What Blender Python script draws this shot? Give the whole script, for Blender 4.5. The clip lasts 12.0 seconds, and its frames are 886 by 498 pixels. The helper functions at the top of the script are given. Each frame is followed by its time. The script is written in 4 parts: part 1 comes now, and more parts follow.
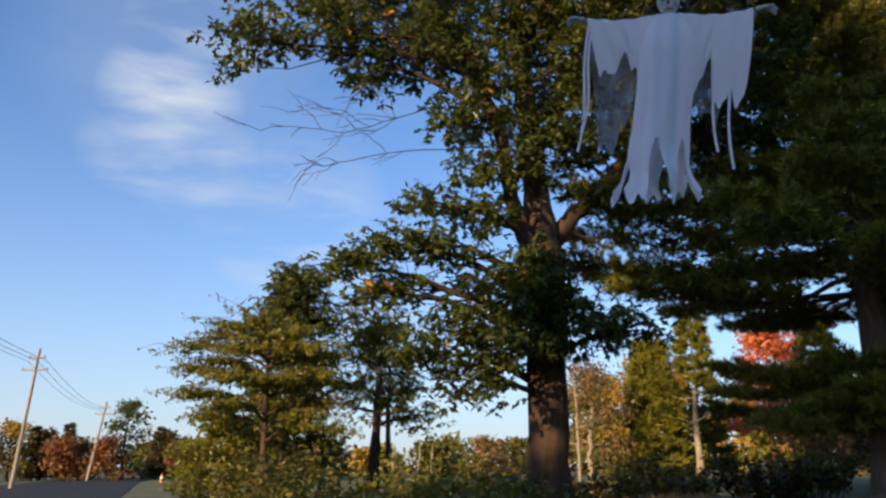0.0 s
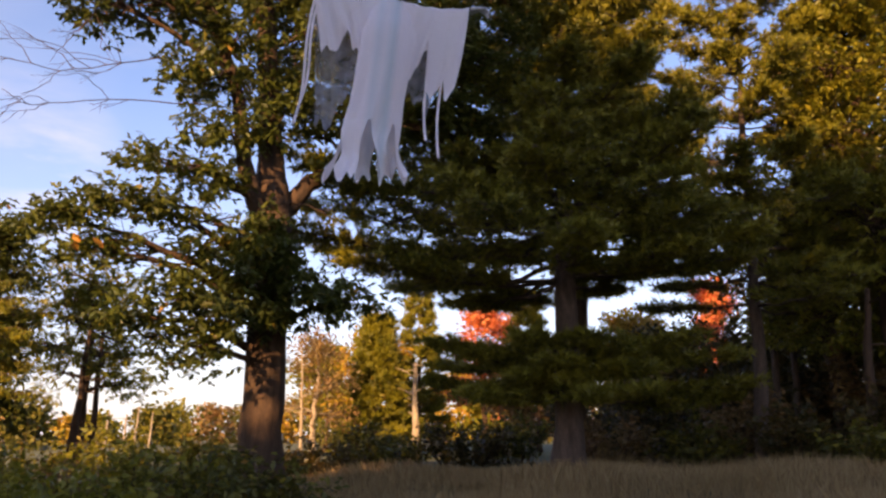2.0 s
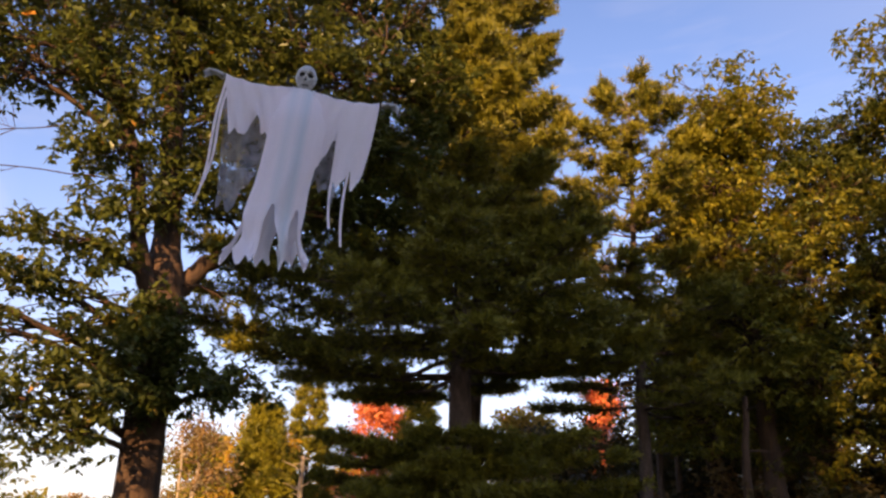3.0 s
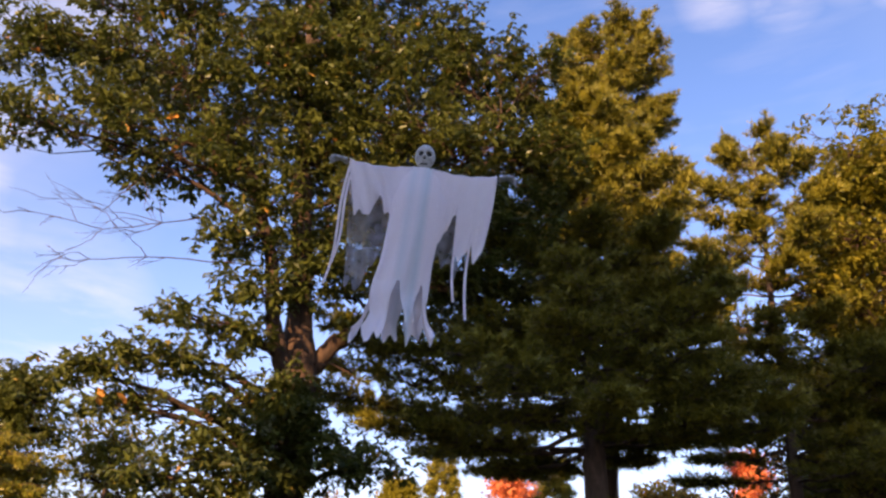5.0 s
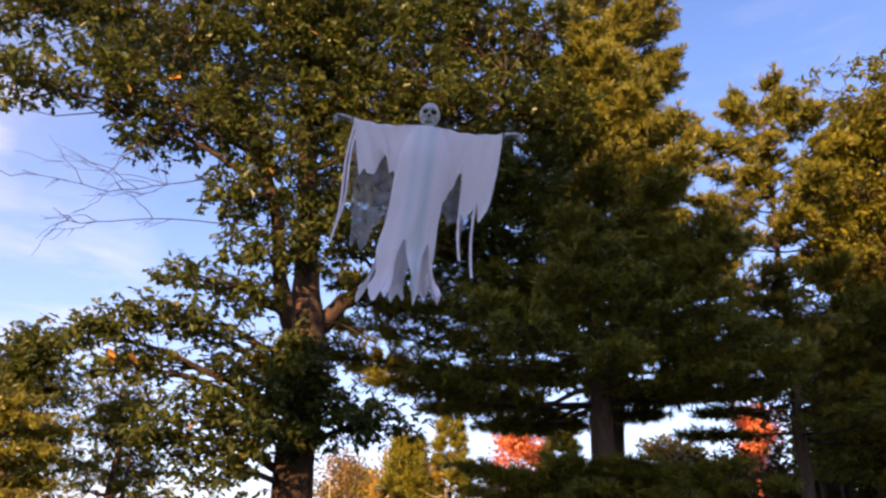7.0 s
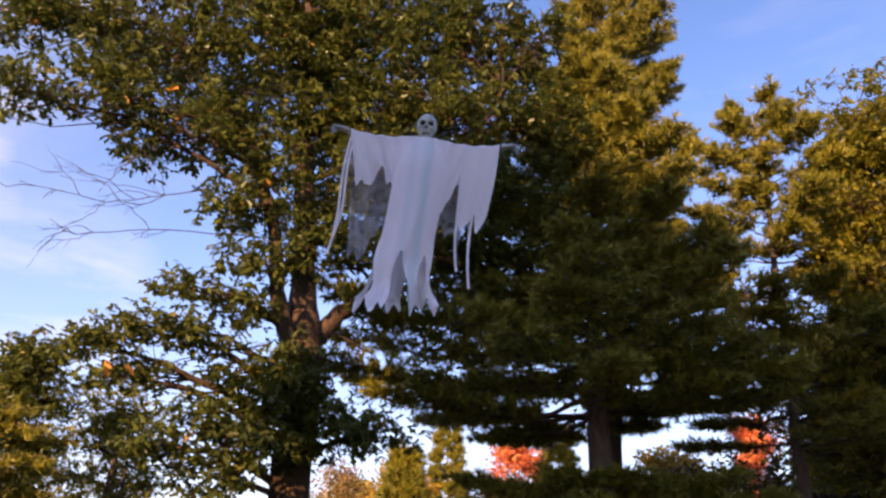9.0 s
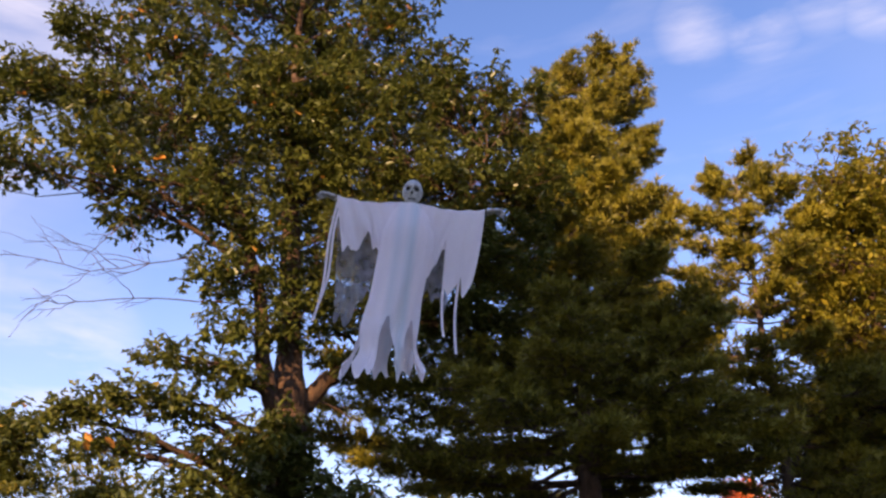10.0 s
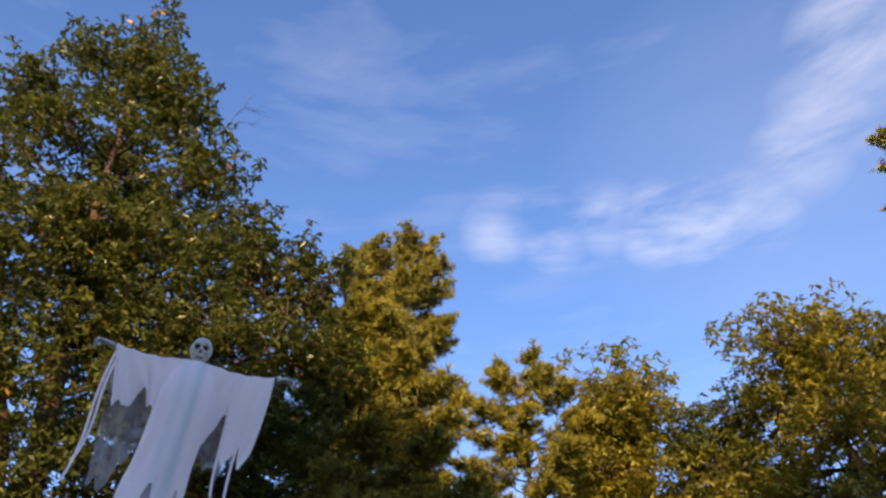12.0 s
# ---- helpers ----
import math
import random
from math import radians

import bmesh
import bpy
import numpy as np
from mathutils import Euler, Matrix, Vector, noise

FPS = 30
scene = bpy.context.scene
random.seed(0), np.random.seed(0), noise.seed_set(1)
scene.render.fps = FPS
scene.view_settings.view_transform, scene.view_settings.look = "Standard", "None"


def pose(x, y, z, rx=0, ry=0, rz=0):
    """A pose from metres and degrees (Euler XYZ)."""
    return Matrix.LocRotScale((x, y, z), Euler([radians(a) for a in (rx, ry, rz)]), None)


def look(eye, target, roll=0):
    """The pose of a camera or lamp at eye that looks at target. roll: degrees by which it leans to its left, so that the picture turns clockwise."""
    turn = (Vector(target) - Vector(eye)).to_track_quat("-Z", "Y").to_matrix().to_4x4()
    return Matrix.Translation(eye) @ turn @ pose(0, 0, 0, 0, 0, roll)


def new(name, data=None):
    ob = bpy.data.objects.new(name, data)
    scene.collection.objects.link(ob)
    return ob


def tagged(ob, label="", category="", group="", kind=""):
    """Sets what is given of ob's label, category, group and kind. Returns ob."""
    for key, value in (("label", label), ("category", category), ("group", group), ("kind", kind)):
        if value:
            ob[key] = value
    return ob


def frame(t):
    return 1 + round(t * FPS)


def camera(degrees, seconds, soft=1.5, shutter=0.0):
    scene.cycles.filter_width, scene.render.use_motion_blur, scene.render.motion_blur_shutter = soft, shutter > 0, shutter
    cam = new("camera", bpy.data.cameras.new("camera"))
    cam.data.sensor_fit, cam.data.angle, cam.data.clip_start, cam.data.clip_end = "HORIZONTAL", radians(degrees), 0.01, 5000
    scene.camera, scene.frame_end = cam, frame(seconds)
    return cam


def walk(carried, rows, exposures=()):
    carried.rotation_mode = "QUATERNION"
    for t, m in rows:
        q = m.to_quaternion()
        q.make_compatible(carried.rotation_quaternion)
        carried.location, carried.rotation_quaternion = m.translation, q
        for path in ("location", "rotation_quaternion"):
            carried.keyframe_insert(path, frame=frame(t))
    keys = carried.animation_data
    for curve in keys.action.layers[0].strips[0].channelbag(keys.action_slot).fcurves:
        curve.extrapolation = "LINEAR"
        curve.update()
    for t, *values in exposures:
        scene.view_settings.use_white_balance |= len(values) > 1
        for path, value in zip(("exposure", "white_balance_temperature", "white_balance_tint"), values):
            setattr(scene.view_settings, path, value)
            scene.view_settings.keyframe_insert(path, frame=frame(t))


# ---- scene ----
# The lens and the walk: a person standing beside a road pans after a flying decoration.
PATH = [
    (0.0, -0.319, 0.083, 1.578, -0.52, 15.44, 0.15),
    (0.5, -0.181, 0.104, 1.595, -6.00, 13.81, 0.49),
    (1.0, -0.075, 0.040, 1.599, -11.46, 12.64, 0.04),
    (1.5, 0.000, 0.000, 1.600, -18.75, 11.86, 0.49),
    (2.0, 0.000, 0.000, 1.600, -19.25, 13.17, 0.28),
    (2.5, 0.000, 0.000, 1.600, -19.73, 17.08, 0.19),
    (3.0, 0.000, 0.000, 1.600, -27.10, 19.84, -0.67),
    (3.5, 0.000, 0.000, 1.600, -23.81, 21.39, -0.66),
    (3.7, 0.000, 0.000, 1.600, -21.99, 22.23, -0.99),
    (5.3, 0.000, 0.000, 1.600, -17.62, 24.96, -1.47),
    (5.5, 0.000, 0.000, 1.600, -17.48, 25.00, -1.49),
    (6.0, 0.000, 0.000, 1.600, -17.21, 24.11, -1.34),
    (6.5, 0.000, 0.000, 1.600, -16.99, 22.52, -1.18),
    (6.7, 0.000, 0.000, 1.600, -17.14, 21.80, -1.09),
    (8.5, 0.000, 0.000, 1.600, -17.25, 22.09, -0.98),
    (9.0, 0.000, 0.000, 1.600, -17.38, 22.61, -0.99),
    (9.5, 0.000, 0.000, 1.600, -17.73, 24.87, -0.61),
    (10.0, 0.000, 0.000, 1.600, -17.96, 27.30, 0.07),
    (10.5, 0.000, 0.000, 1.600, -20.32, 31.02, 0.36),
    (11.0, 0.000, 0.000, 1.600, -21.85, 33.13, 0.68),
    (11.5, 0.000, 0.000, 1.600, -29.33, 36.28, 1.40),
    (12.0, 0.000, 0.000, 1.600, -34.14, 39.65, 1.80),
]
# The camera opens up and warms its picture as the view leaves the bright sky beside the road.
EXPOSURE = [(0.0, 0.68, 6400, 6), (1.0, 0.84, 6800, 13), (1.5, 1.24, 8400, 25), (3.0, 1.28, 8700, 26), (5.5, 1.34, 7550, 26), (9.5, 1.34, 7600, 28), (11.0, 1.32, 7350, 21), (12.0, 1.28, 7050, 16)]
cam = camera(58.5, 12.0, soft=2.5)
walk(cam, [(t, pose(x, y, z, 90 + pitch, roll, yaw)) for t, x, y, z, yaw, pitch, roll in PATH], EXPOSURE)

# ---- light ----
SUN_AZ, SUN_EL = -140.0, 17.0


def heading(az, el):
    a, e = radians(az), radians(el)
    return Vector((math.sin(a) * math.cos(e), math.cos(a) * math.cos(e), math.sin(e)))


world = bpy.data.worlds.new("world")
scene.world = world
world.use_nodes = True
wt = world.node_tree
wt.nodes.clear()
w_out = wt.nodes.new("ShaderNodeOutputWorld")
w_sky = wt.nodes.new("ShaderNodeTexSky")
w_sky.sky_type, w_sky.sun_disc = "NISHITA", False
w_sky.sun_elevation, w_sky.sun_rotation = radians(SUN_EL), radians(SUN_AZ % 360)
w_sky.air_density, w_sky.dust_density, w_sky.ozone_density = 1.0, 0.8, 4.0
w_bg = wt.nodes.new("ShaderNodeBackground")
w_bg.inputs["Strength"].default_value = 0.118
w_tint = wt.nodes.new("ShaderNodeMixRGB")
w_tint.blend_type = "MULTIPLY"
w_tint.inputs[0].default_value = 1.0
w_tint.inputs[2].default_value = (0.90, 1.02, 1.22, 1)
wt.links.new(w_sky.outputs[0], w_tint.inputs[1])
wt.links.new(w_tint.outputs[0], w_bg.inputs["Color"])
w_co = wt.nodes.new("ShaderNodeTexCoord")
w_cloud = wt.nodes.new("ShaderNodeBackground")
w_cloud.inputs["Color"].default_value = (0.80, 0.84, 0.95, 1)
w_cloud.inputs["Strength"].default_value = 0.56
w_map = wt.nodes.new("ShaderNodeMapping")
w_map.inputs["Scale"].default_value = (1.0, 1.0, 4.4)
w_map.inputs["Rotation"].default_value = (0.0, -0.04, 0.3)
wt.links.new(w_co.outputs["Generated"], w_map.inputs["Vector"])
w_noise = wt.nodes.new("ShaderNodeTexNoise")
w_noise.inputs["Scale"].default_value, w_noise.inputs["Detail"].default_value = 4.5, 7
w_noise.inputs["Roughness"].default_value, w_noise.inputs["Distortion"].default_value = 0.55, 0.25
wt.links.new(w_map.outputs[0], w_noise.inputs["Vector"])


def w_math(op, a, b, clamp=False):
    n = wt.nodes.new("ShaderNodeMath")
    n.operation, n.use_clamp = op, clamp
    for k, v in enumerate((a, b)):
        if isinstance(v, (int, float)):
            n.inputs[k].default_value = v
        else:
            wt.links.new(v, n.inputs[k])
    return n.outputs[0]


# Thin clouds drift in loose banks; each bank has a bearing, a height, a spread and a density.
bank = 0.0
for az, el, spread, dense in ((-20, 24.8, 5, 0.7), (-18.7, 29, 5, 0.5), (-21, 21.2, 5, 0.5), (-16.5, 20, 4, 0.5), (-10, 16.5, 7, 0.5), (-9, 13, 6, 0.4),
                              (41, 40.6, 3, 0.3), (46, 40, 3, 0.38), (51, 40.4, 3, 0.42), (55.5, 39.0, 3.4, 0.62), (59, 38.3, 3.4, 0.6), (63.5, 38.2, 3.4, 0.4),
                              (68.5, 40.5, 3.5, 0.36), (72, 42.5, 4, 0.36), (77, 45, 5, 0.42), (-18, 40, 9, 0.35), (120, 35, 16, 0.6), (-90, 30, 18, 0.5), (190, 40, 16, 0.5)):
    n = wt.nodes.new("ShaderNodeVectorMath")
    n.operation = "DOT_PRODUCT"
    wt.links.new(w_co.outputs["Generated"], n.inputs[0])
    n.inputs[1].default_value = heading(az, el)
    edge = math.cos(radians(spread))
    near = w_math("MULTIPLY", w_math("SUBTRACT", n.outputs["Value"], edge), dense / (1 - edge), True)
    bank = near if bank == 0.0 else w_math("MAXIMUM", bank, near)
veil = 0.0
for az, el, spread, dense in ((-13, 17, 13, 0.2), (-20, 27, 12, 0.2), (-17, 38, 12, 0.2), (66, 39, 16, 0.1)):
    n = wt.nodes.new("ShaderNodeVectorMath")
    n.operation = "DOT_PRODUCT"
    wt.links.new(w_co.outputs["Generated"], n.inputs[0])
    n.inputs[1].default_value = heading(az, el)
    edge = math.cos(radians(spread))
    near = w_math("MULTIPLY", w_math("SUBTRACT", n.outputs["Value"], edge), dense / (1 - edge), True)
    veil = near if veil == 0.0 else w_math("MAXIMUM", veil, near)
veil = w_math("MULTIPLY", veil, w_math("ADD", w_noise.outputs["Fac"], 0.45))
wisp = w_math("MULTIPLY", w_math("SUBTRACT", w_noise.outputs["Fac"], 0.40), 4.0, True)
haze = w_math("MULTIPLY", w_math("SUBTRACT", w_noise.outputs["Fac"], 0.5), 0.5, True)
w_sep = wt.nodes.new("ShaderNodeSeparateXYZ")
wt.links.new(w_co.outputs["Generated"], w_sep.inputs[0])
low_air = w_math("MULTIPLY", w_math("POWER", w_math("SUBTRACT", 1.0, w_math("MAXIMUM", w_sep.outputs[2], 0.0), True), 5.0), 0.78)
mask = w_math("MAXIMUM", w_math("ADD", w_math("MULTIPLY", bank, wisp), w_math("MAXIMUM", haze, veil), True), low_air)
w_mix = wt.nodes.new("ShaderNodeMixShader")
wt.links.new(mask, w_mix.inputs[0])
wt.links.new(w_bg.outputs[0], w_mix.inputs[1])
wt.links.new(w_cloud.outputs[0], w_mix.inputs[2])
wt.links.new(w_mix.outputs[0], w_out.inputs[0])

sun = new("sun", bpy.data.lights.new("sun", "SUN"))
sun.data.energy, sun.data.angle, sun.data.color = 5.0, radians(0.6), (1.0, 0.73, 0.42)
sun.matrix_world = look(heading(SUN_AZ, SUN_EL) * 60, (0, 0, 0))

# ---- materials ----


def nodes_of(name):
    m = bpy.data.materials.new(name)
    m.use_nodes = True
    return m, m.node_tree, m.node_tree.nodes["Principled BSDF"]


def ramp(nt, source, stops):
    r = nt.nodes.new("ShaderNodeValToRGB")
    nt.links.new(source, r.inputs[0])
    e = r.color_ramp.elements
    while len(e) < len(stops):
        e.new(0.5)
    for k, (p, c) in enumerate(stops):
        e[k].position, e[k].color = p, (*c, 1)
    return r.outputs[0]


def noise_tex(nt, scale, detail=4, stretch=(1, 1, 1), rough=0.55):
    co = nt.nodes.new("ShaderNodeTexCoord")
    mp = nt.nodes.new("ShaderNodeMapping")
    mp.inputs["Scale"].default_value = stretch
    nt.links.new(co.outputs["Object"], mp.inputs["Vector"])
    n = nt.nodes.new("ShaderNodeTexNoise")
    n.inputs["Scale"].default_value, n.inputs["Detail"].default_value, n.inputs["Roughness"].default_value = scale, detail, rough
    nt.links.new(mp.outputs[0], n.inputs["Vector"])
    return n.outputs["Fac"]


def mixed(nt, fac, a, b, kind="MIX"):
    m = nt.nodes.new("ShaderNodeMixRGB")
    m.blend_type = kind
    for k, v in enumerate((fac, a, b)):
        if hasattr(v, "links"):
            nt.links.new(v, m.inputs[k])
        elif k == 0:
            m.inputs[0].default_value = v
        else:
            m.inputs[k].default_value = (*v, 1)
    return m.outputs[0]


def leaf_material(name, stops, patch, patch_scale=0.7, through_light=0.42, rough=0.42):
    """Leaves: every leaf its own tone, drifts of another tone through the crown, some light passing through."""
    m, nt, p = nodes_of(name)
    geo = nt.nodes.new("ShaderNodeNewGeometry")
    tone = ramp(nt, geo.outputs["Random Per Island"], stops)
    drift = ramp(nt, noise_tex(nt, patch_scale, 3), [(0.42, (0, 0, 0)), (0.66, (1, 1, 1))])
    sep = nt.nodes.new("ShaderNodeMath")
    sep.operation = "MULTIPLY"
    nt.links.new(drift, sep.inputs[0])
    sep.inputs[1].default_value = 0.6
    colour = mixed(nt, sep.outputs[0], tone, patch)
    nt.links.new(colour, p.inputs["Base Color"])
    p.inputs["Roughness"].default_value = rough
    p.inputs["Specular IOR Level"].default_value = 0.35
    tl = nt.nodes.new("ShaderNodeBsdfTranslucent")
    nt.links.new(colour, tl.inputs["Color"])
    mx = nt.nodes.new("ShaderNodeMixShader")
    mx.inputs[0].default_value = through_light
    nt.links.new(p.outputs[0], mx.inputs[1])
    nt.links.new(tl.outputs[0], mx.inputs[2])
    nt.links.new(mx.outputs[0], nt.nodes["Material Output"].inputs["Surface"])
    return m


def surface(name, stops, scale, stretch=(1, 1, 1), rough=0.85, bump=0.4, fine=6.0, metal=0.0, contrast=1.0):
    """A rough natural surface: broad stains, finer grain and relief."""
    m, nt, p = nodes_of(name)
    broad = ramp(nt, noise_tex(nt, scale, 5, stretch), stops)
    grain = noise_tex(nt, scale * fine, 6, stretch, 0.65)
    g = ramp(nt, grain, [(0.3, (1 - 0.45 * contrast,) * 3), (0.75, (1 + 0.25 * contrast,) * 3)])
    nt.links.new(mixed(nt, 1.0, broad, g, "MULTIPLY"), p.inputs["Base Color"])
    b = nt.nodes.new("ShaderNodeBump")
    b.inputs["Strength"].default_value, b.inputs["Distance"].default_value = bump, 0.03
    nt.links.new(grain, b.inputs["Height"])
    nt.links.new(b.outputs[0], p.inputs["Normal"])
    p.inputs["Roughness"].default_value, p.inputs["Metallic"].default_value = rough, metal
    return m


OAK_LEAF = leaf_material("oak_leaf", [(0.0, (0.046, 0.060, 0.013)), (0.6, (0.082, 0.100, 0.020)), (0.975, (0.120, 0.130, 0.026)), (0.993, (0.24, 0.17, 0.03)), (0.999, (0.42, 0.17, 0.03))], (0.112, 0.122, 0.025), 0.55, 0.38, 0.36)
PINE_NEEDLE = leaf_material("pine_needle", [(0.0, (0.058, 0.062, 0.010)), (0.6, (0.158, 0.155, 0.018)), (1.0, (0.27, 0.23, 0.025))], (0.27, 0.23, 0.022), 0.9, 0.25, 0.5)
SHRUB_LEAF = leaf_material("shrub_leaf", [(0.0, (0.05, 0.055, 0.012)), (0.6, (0.125, 0.12, 0.02)), (0.93, (0.24, 0.19, 0.025)), (1.0, (0.30, 0.14, 0.03))], (0.13, 0.12, 0.025), 1.2)
YELLOW_LEAF = leaf_material("yellow_green_leaf", [(0.0, (0.095, 0.105, 0.015)), (0.6, (0.18, 0.175, 0.02)), (1.0, (0.30, 0.235, 0.025))], (0.24, 0.205, 0.025), 0.8)
GOLD_LEAF = leaf_material("golden_leaf", [(0.0, (0.26, 0.18, 0.02)), (0.6, (0.45, 0.30, 0.03)), (1.0, (0.55, 0.38, 0.05))], (0.30, 0.12, 0.03), 0.8)
RED_LEAF = leaf_material("red_maple_leaf", [(0.0, (0.50, 0.11, 0.05)), (0.6, (0.70, 0.20, 0.085)), (1.0, (0.75, 0.32, 0.12))], (0.70, 0.24, 0.09), 0.9)
RUST_LEAF = leaf_material("rust_leaf", [(0.0, (0.16, 0.09, 0.035)), (0.6, (0.30, 0.16, 0.06)), (1.0, (0.38, 0.25, 0.11))], (0.16, 0.13, 0.04), 0.9)
AUTUMN_LEAF = leaf_material("autumn_orange_leaf", [(0.0, (0.15, 0.055, 0.022)), (0.6, (0.30, 0.11, 0.035)), (1.0, (0.40, 0.20, 0.055))], (0.16, 0.11, 0.035), 0.3)
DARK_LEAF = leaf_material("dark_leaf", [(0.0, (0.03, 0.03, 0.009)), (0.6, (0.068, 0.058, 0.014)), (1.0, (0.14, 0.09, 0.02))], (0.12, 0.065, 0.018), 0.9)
DRY_GRASS = leaf_material("dry_grass", [(0.0, (0.20, 0.125, 0.055)), (0.5, (0.36, 0.235, 0.11)), (1.0, (0.48, 0.34, 0.17))], (0.30, 0.19, 0.08), 0.5, 0.3, 0.6)
OAK_BARK = surface("oak_bark", [(0.3, (0.034, 0.017, 0.009)), (0.7, (0.110, 0.058, 0.030))], 3.0, (3, 3, 0.6), 0.9, 0.9)
PINE_BARK = surface("pine_bark", [(0.3, (0.06, 0.038, 0.028)), (0.7, (0.16, 0.105, 0.08))], 3.5, (2.5, 2.5, 0.8), 0.9, 0.8)
PALE_BARK = surface("pale_bark", [(0.3, (0.22, 0.17, 0.12)), (0.7, (0.42, 0.33, 0.24))], 4.0, (2, 2, 0.8), 0.9, 0.6)
POLE_WOOD = surface("weathered_pole_wood", [(0.3, (0.24, 0.18, 0.13)), (0.7, (0.42, 0.33, 0.25))], 1.2, (6, 6, 0.3), 0.85, 0.4)
SOIL_GRASS = surface("meadow_ground", [(0.3, (0.055, 0.062, 0.02)), (0.55, (0.095, 0.10, 0.032)), (0.75, (0.16, 0.13, 0.05))], 0.35, (1, 1, 1), 0.95, 0.7, 14)
ASPHALT = surface("asphalt", [(0.3, (0.026, 0.027, 0.030)), (0.7, (0.042, 0.042, 0.045))], 0.25, (1, 1, 1), 0.95, 0.3, 40)
ASPHALT.node_tree.nodes["Principled BSDF"].inputs["Specular IOR Level"].default_value = 0.15
CLOTH = surface("white_gauze_cloth", [(0.3, (0.94, 0.87, 0.93)), (0.7, (0.98, 0.91, 0.96))], 3.0, (1, 1, 0.4), 0.9, 0.1, 14, 0.0, 0.06)
c_nt = CLOTH.node_tree
c_p = c_nt.nodes["Principled BSDF"]
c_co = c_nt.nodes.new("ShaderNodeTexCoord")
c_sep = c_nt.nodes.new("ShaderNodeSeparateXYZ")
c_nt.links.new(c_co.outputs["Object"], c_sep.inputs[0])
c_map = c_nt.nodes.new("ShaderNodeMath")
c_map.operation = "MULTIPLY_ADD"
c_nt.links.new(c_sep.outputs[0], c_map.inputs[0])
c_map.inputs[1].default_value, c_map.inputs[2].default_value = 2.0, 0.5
# Two bluish vertical bands mixed into the cloth across its width.
c_bands = ramp(c_nt, c_map.outputs[0], [(0.24, (0, 0, 0)), (0.36, (0.5, 0.5, 0.5)), (0.48, (0.2, 0.2, 0.2)), (0.62, (0.75, 0.75, 0.75)), (0.72, (0, 0, 0))])
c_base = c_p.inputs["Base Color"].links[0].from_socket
c_nt.links.new(mixed(c_nt, c_bands, c_base, (0.55, 0.70, 0.78)), c_p.inputs["Base Color"])
c_tl = c_nt.nodes.new("ShaderNodeBsdfTranslucent")
c_tl.inputs["Color"].default_value = (0.98, 0.92, 0.97, 1)
c_mx = c_nt.nodes.new("ShaderNodeMixShader")
c_mx.inputs[0].default_value = 0.22
c_nt.links.new(c_nt.nodes["Principled BSDF"].outputs[0], c_mx.inputs[1])
c_nt.links.new(c_tl.outputs[0], c_mx.inputs[2])
c_nt.links.new(c_mx.outputs[0], c_nt.nodes["Material Output"].inputs["Surface"])

# ---- helpers for building ----
EYE = 1.6


def mesh_of(name, verts, faces, mat, smooth=False):
    """A mesh from arrays: faces all have the same number of corners."""
    verts, faces = np.asarray(verts, dtype=np.float32), np.asarray(faces, dtype=np.int32)
    me = bpy.data.meshes.new(name)
    me.vertices.add(len(verts))
    me.vertices.foreach_set("co", verts.ravel())
    k = faces.shape[1]
    me.loops.add(faces.size)
    me.loops.foreach_set("vertex_index", faces.ravel())
    me.polygons.add(len(faces))
    me.polygons.foreach_set("loop_start", np.arange(0, faces.size, k, dtype=np.int32))
    me.polygons.foreach_set("use_smooth", np.full(len(faces), smooth))
    me.update(calc_edges=True)
    me.materials.append(mat)
    return me


def put(name, me, parent=None, label="", kind=""):
    ob = new(name, me)
    if parent:
        ob.parent = parent
    return tagged(ob, label=label, kind=kind)


def part(name, bm, material, parent, label=""):
    me = bpy.data.meshes.new(name)
    bm.to_mesh(me)
    bm.free()
    me.materials.append(material)
    return put(name, me, parent, label)


def spot(az, el, d):
    """The place at a bearing (degrees east of north), an elevation and a level distance from where the camera stands."""
    a = radians(az)
    return np.array((d * math.sin(a), d * math.cos(a), EYE + d * math.tan(radians(el))))


ROAD_Q, ROAD_U, ROAD_N = np.array((-14.65, 37.06)), np.array((-0.322, 0.947)), np.array((0.947, 0.322))


def ease(v):
    v = np.clip(v, 0, 1)
    return v * v * (3 - 2 * v)


def ground_z(x, y):
    """Level beside the road, then a low rise to the wood's edge."""
    s = (np.asarray(x) - ROAD_Q[0]) * ROAD_N[0] + (np.asarray(y) - ROAD_Q[1]) * ROAD_N[1]
    return 0.75 * ease((s - 2.5) / 14) + 0.06 * np.sin(np.asarray(x) * 0.8) * np.sin(np.asarray(y) * 0.6 + 1) * ease((s - 1) / 6)


def ground_at(az, d):
    a = radians(az)
    x, y = d * math.sin(a), d * math.cos(a)
    return np.array((x, y, float(ground_z(x, y))))


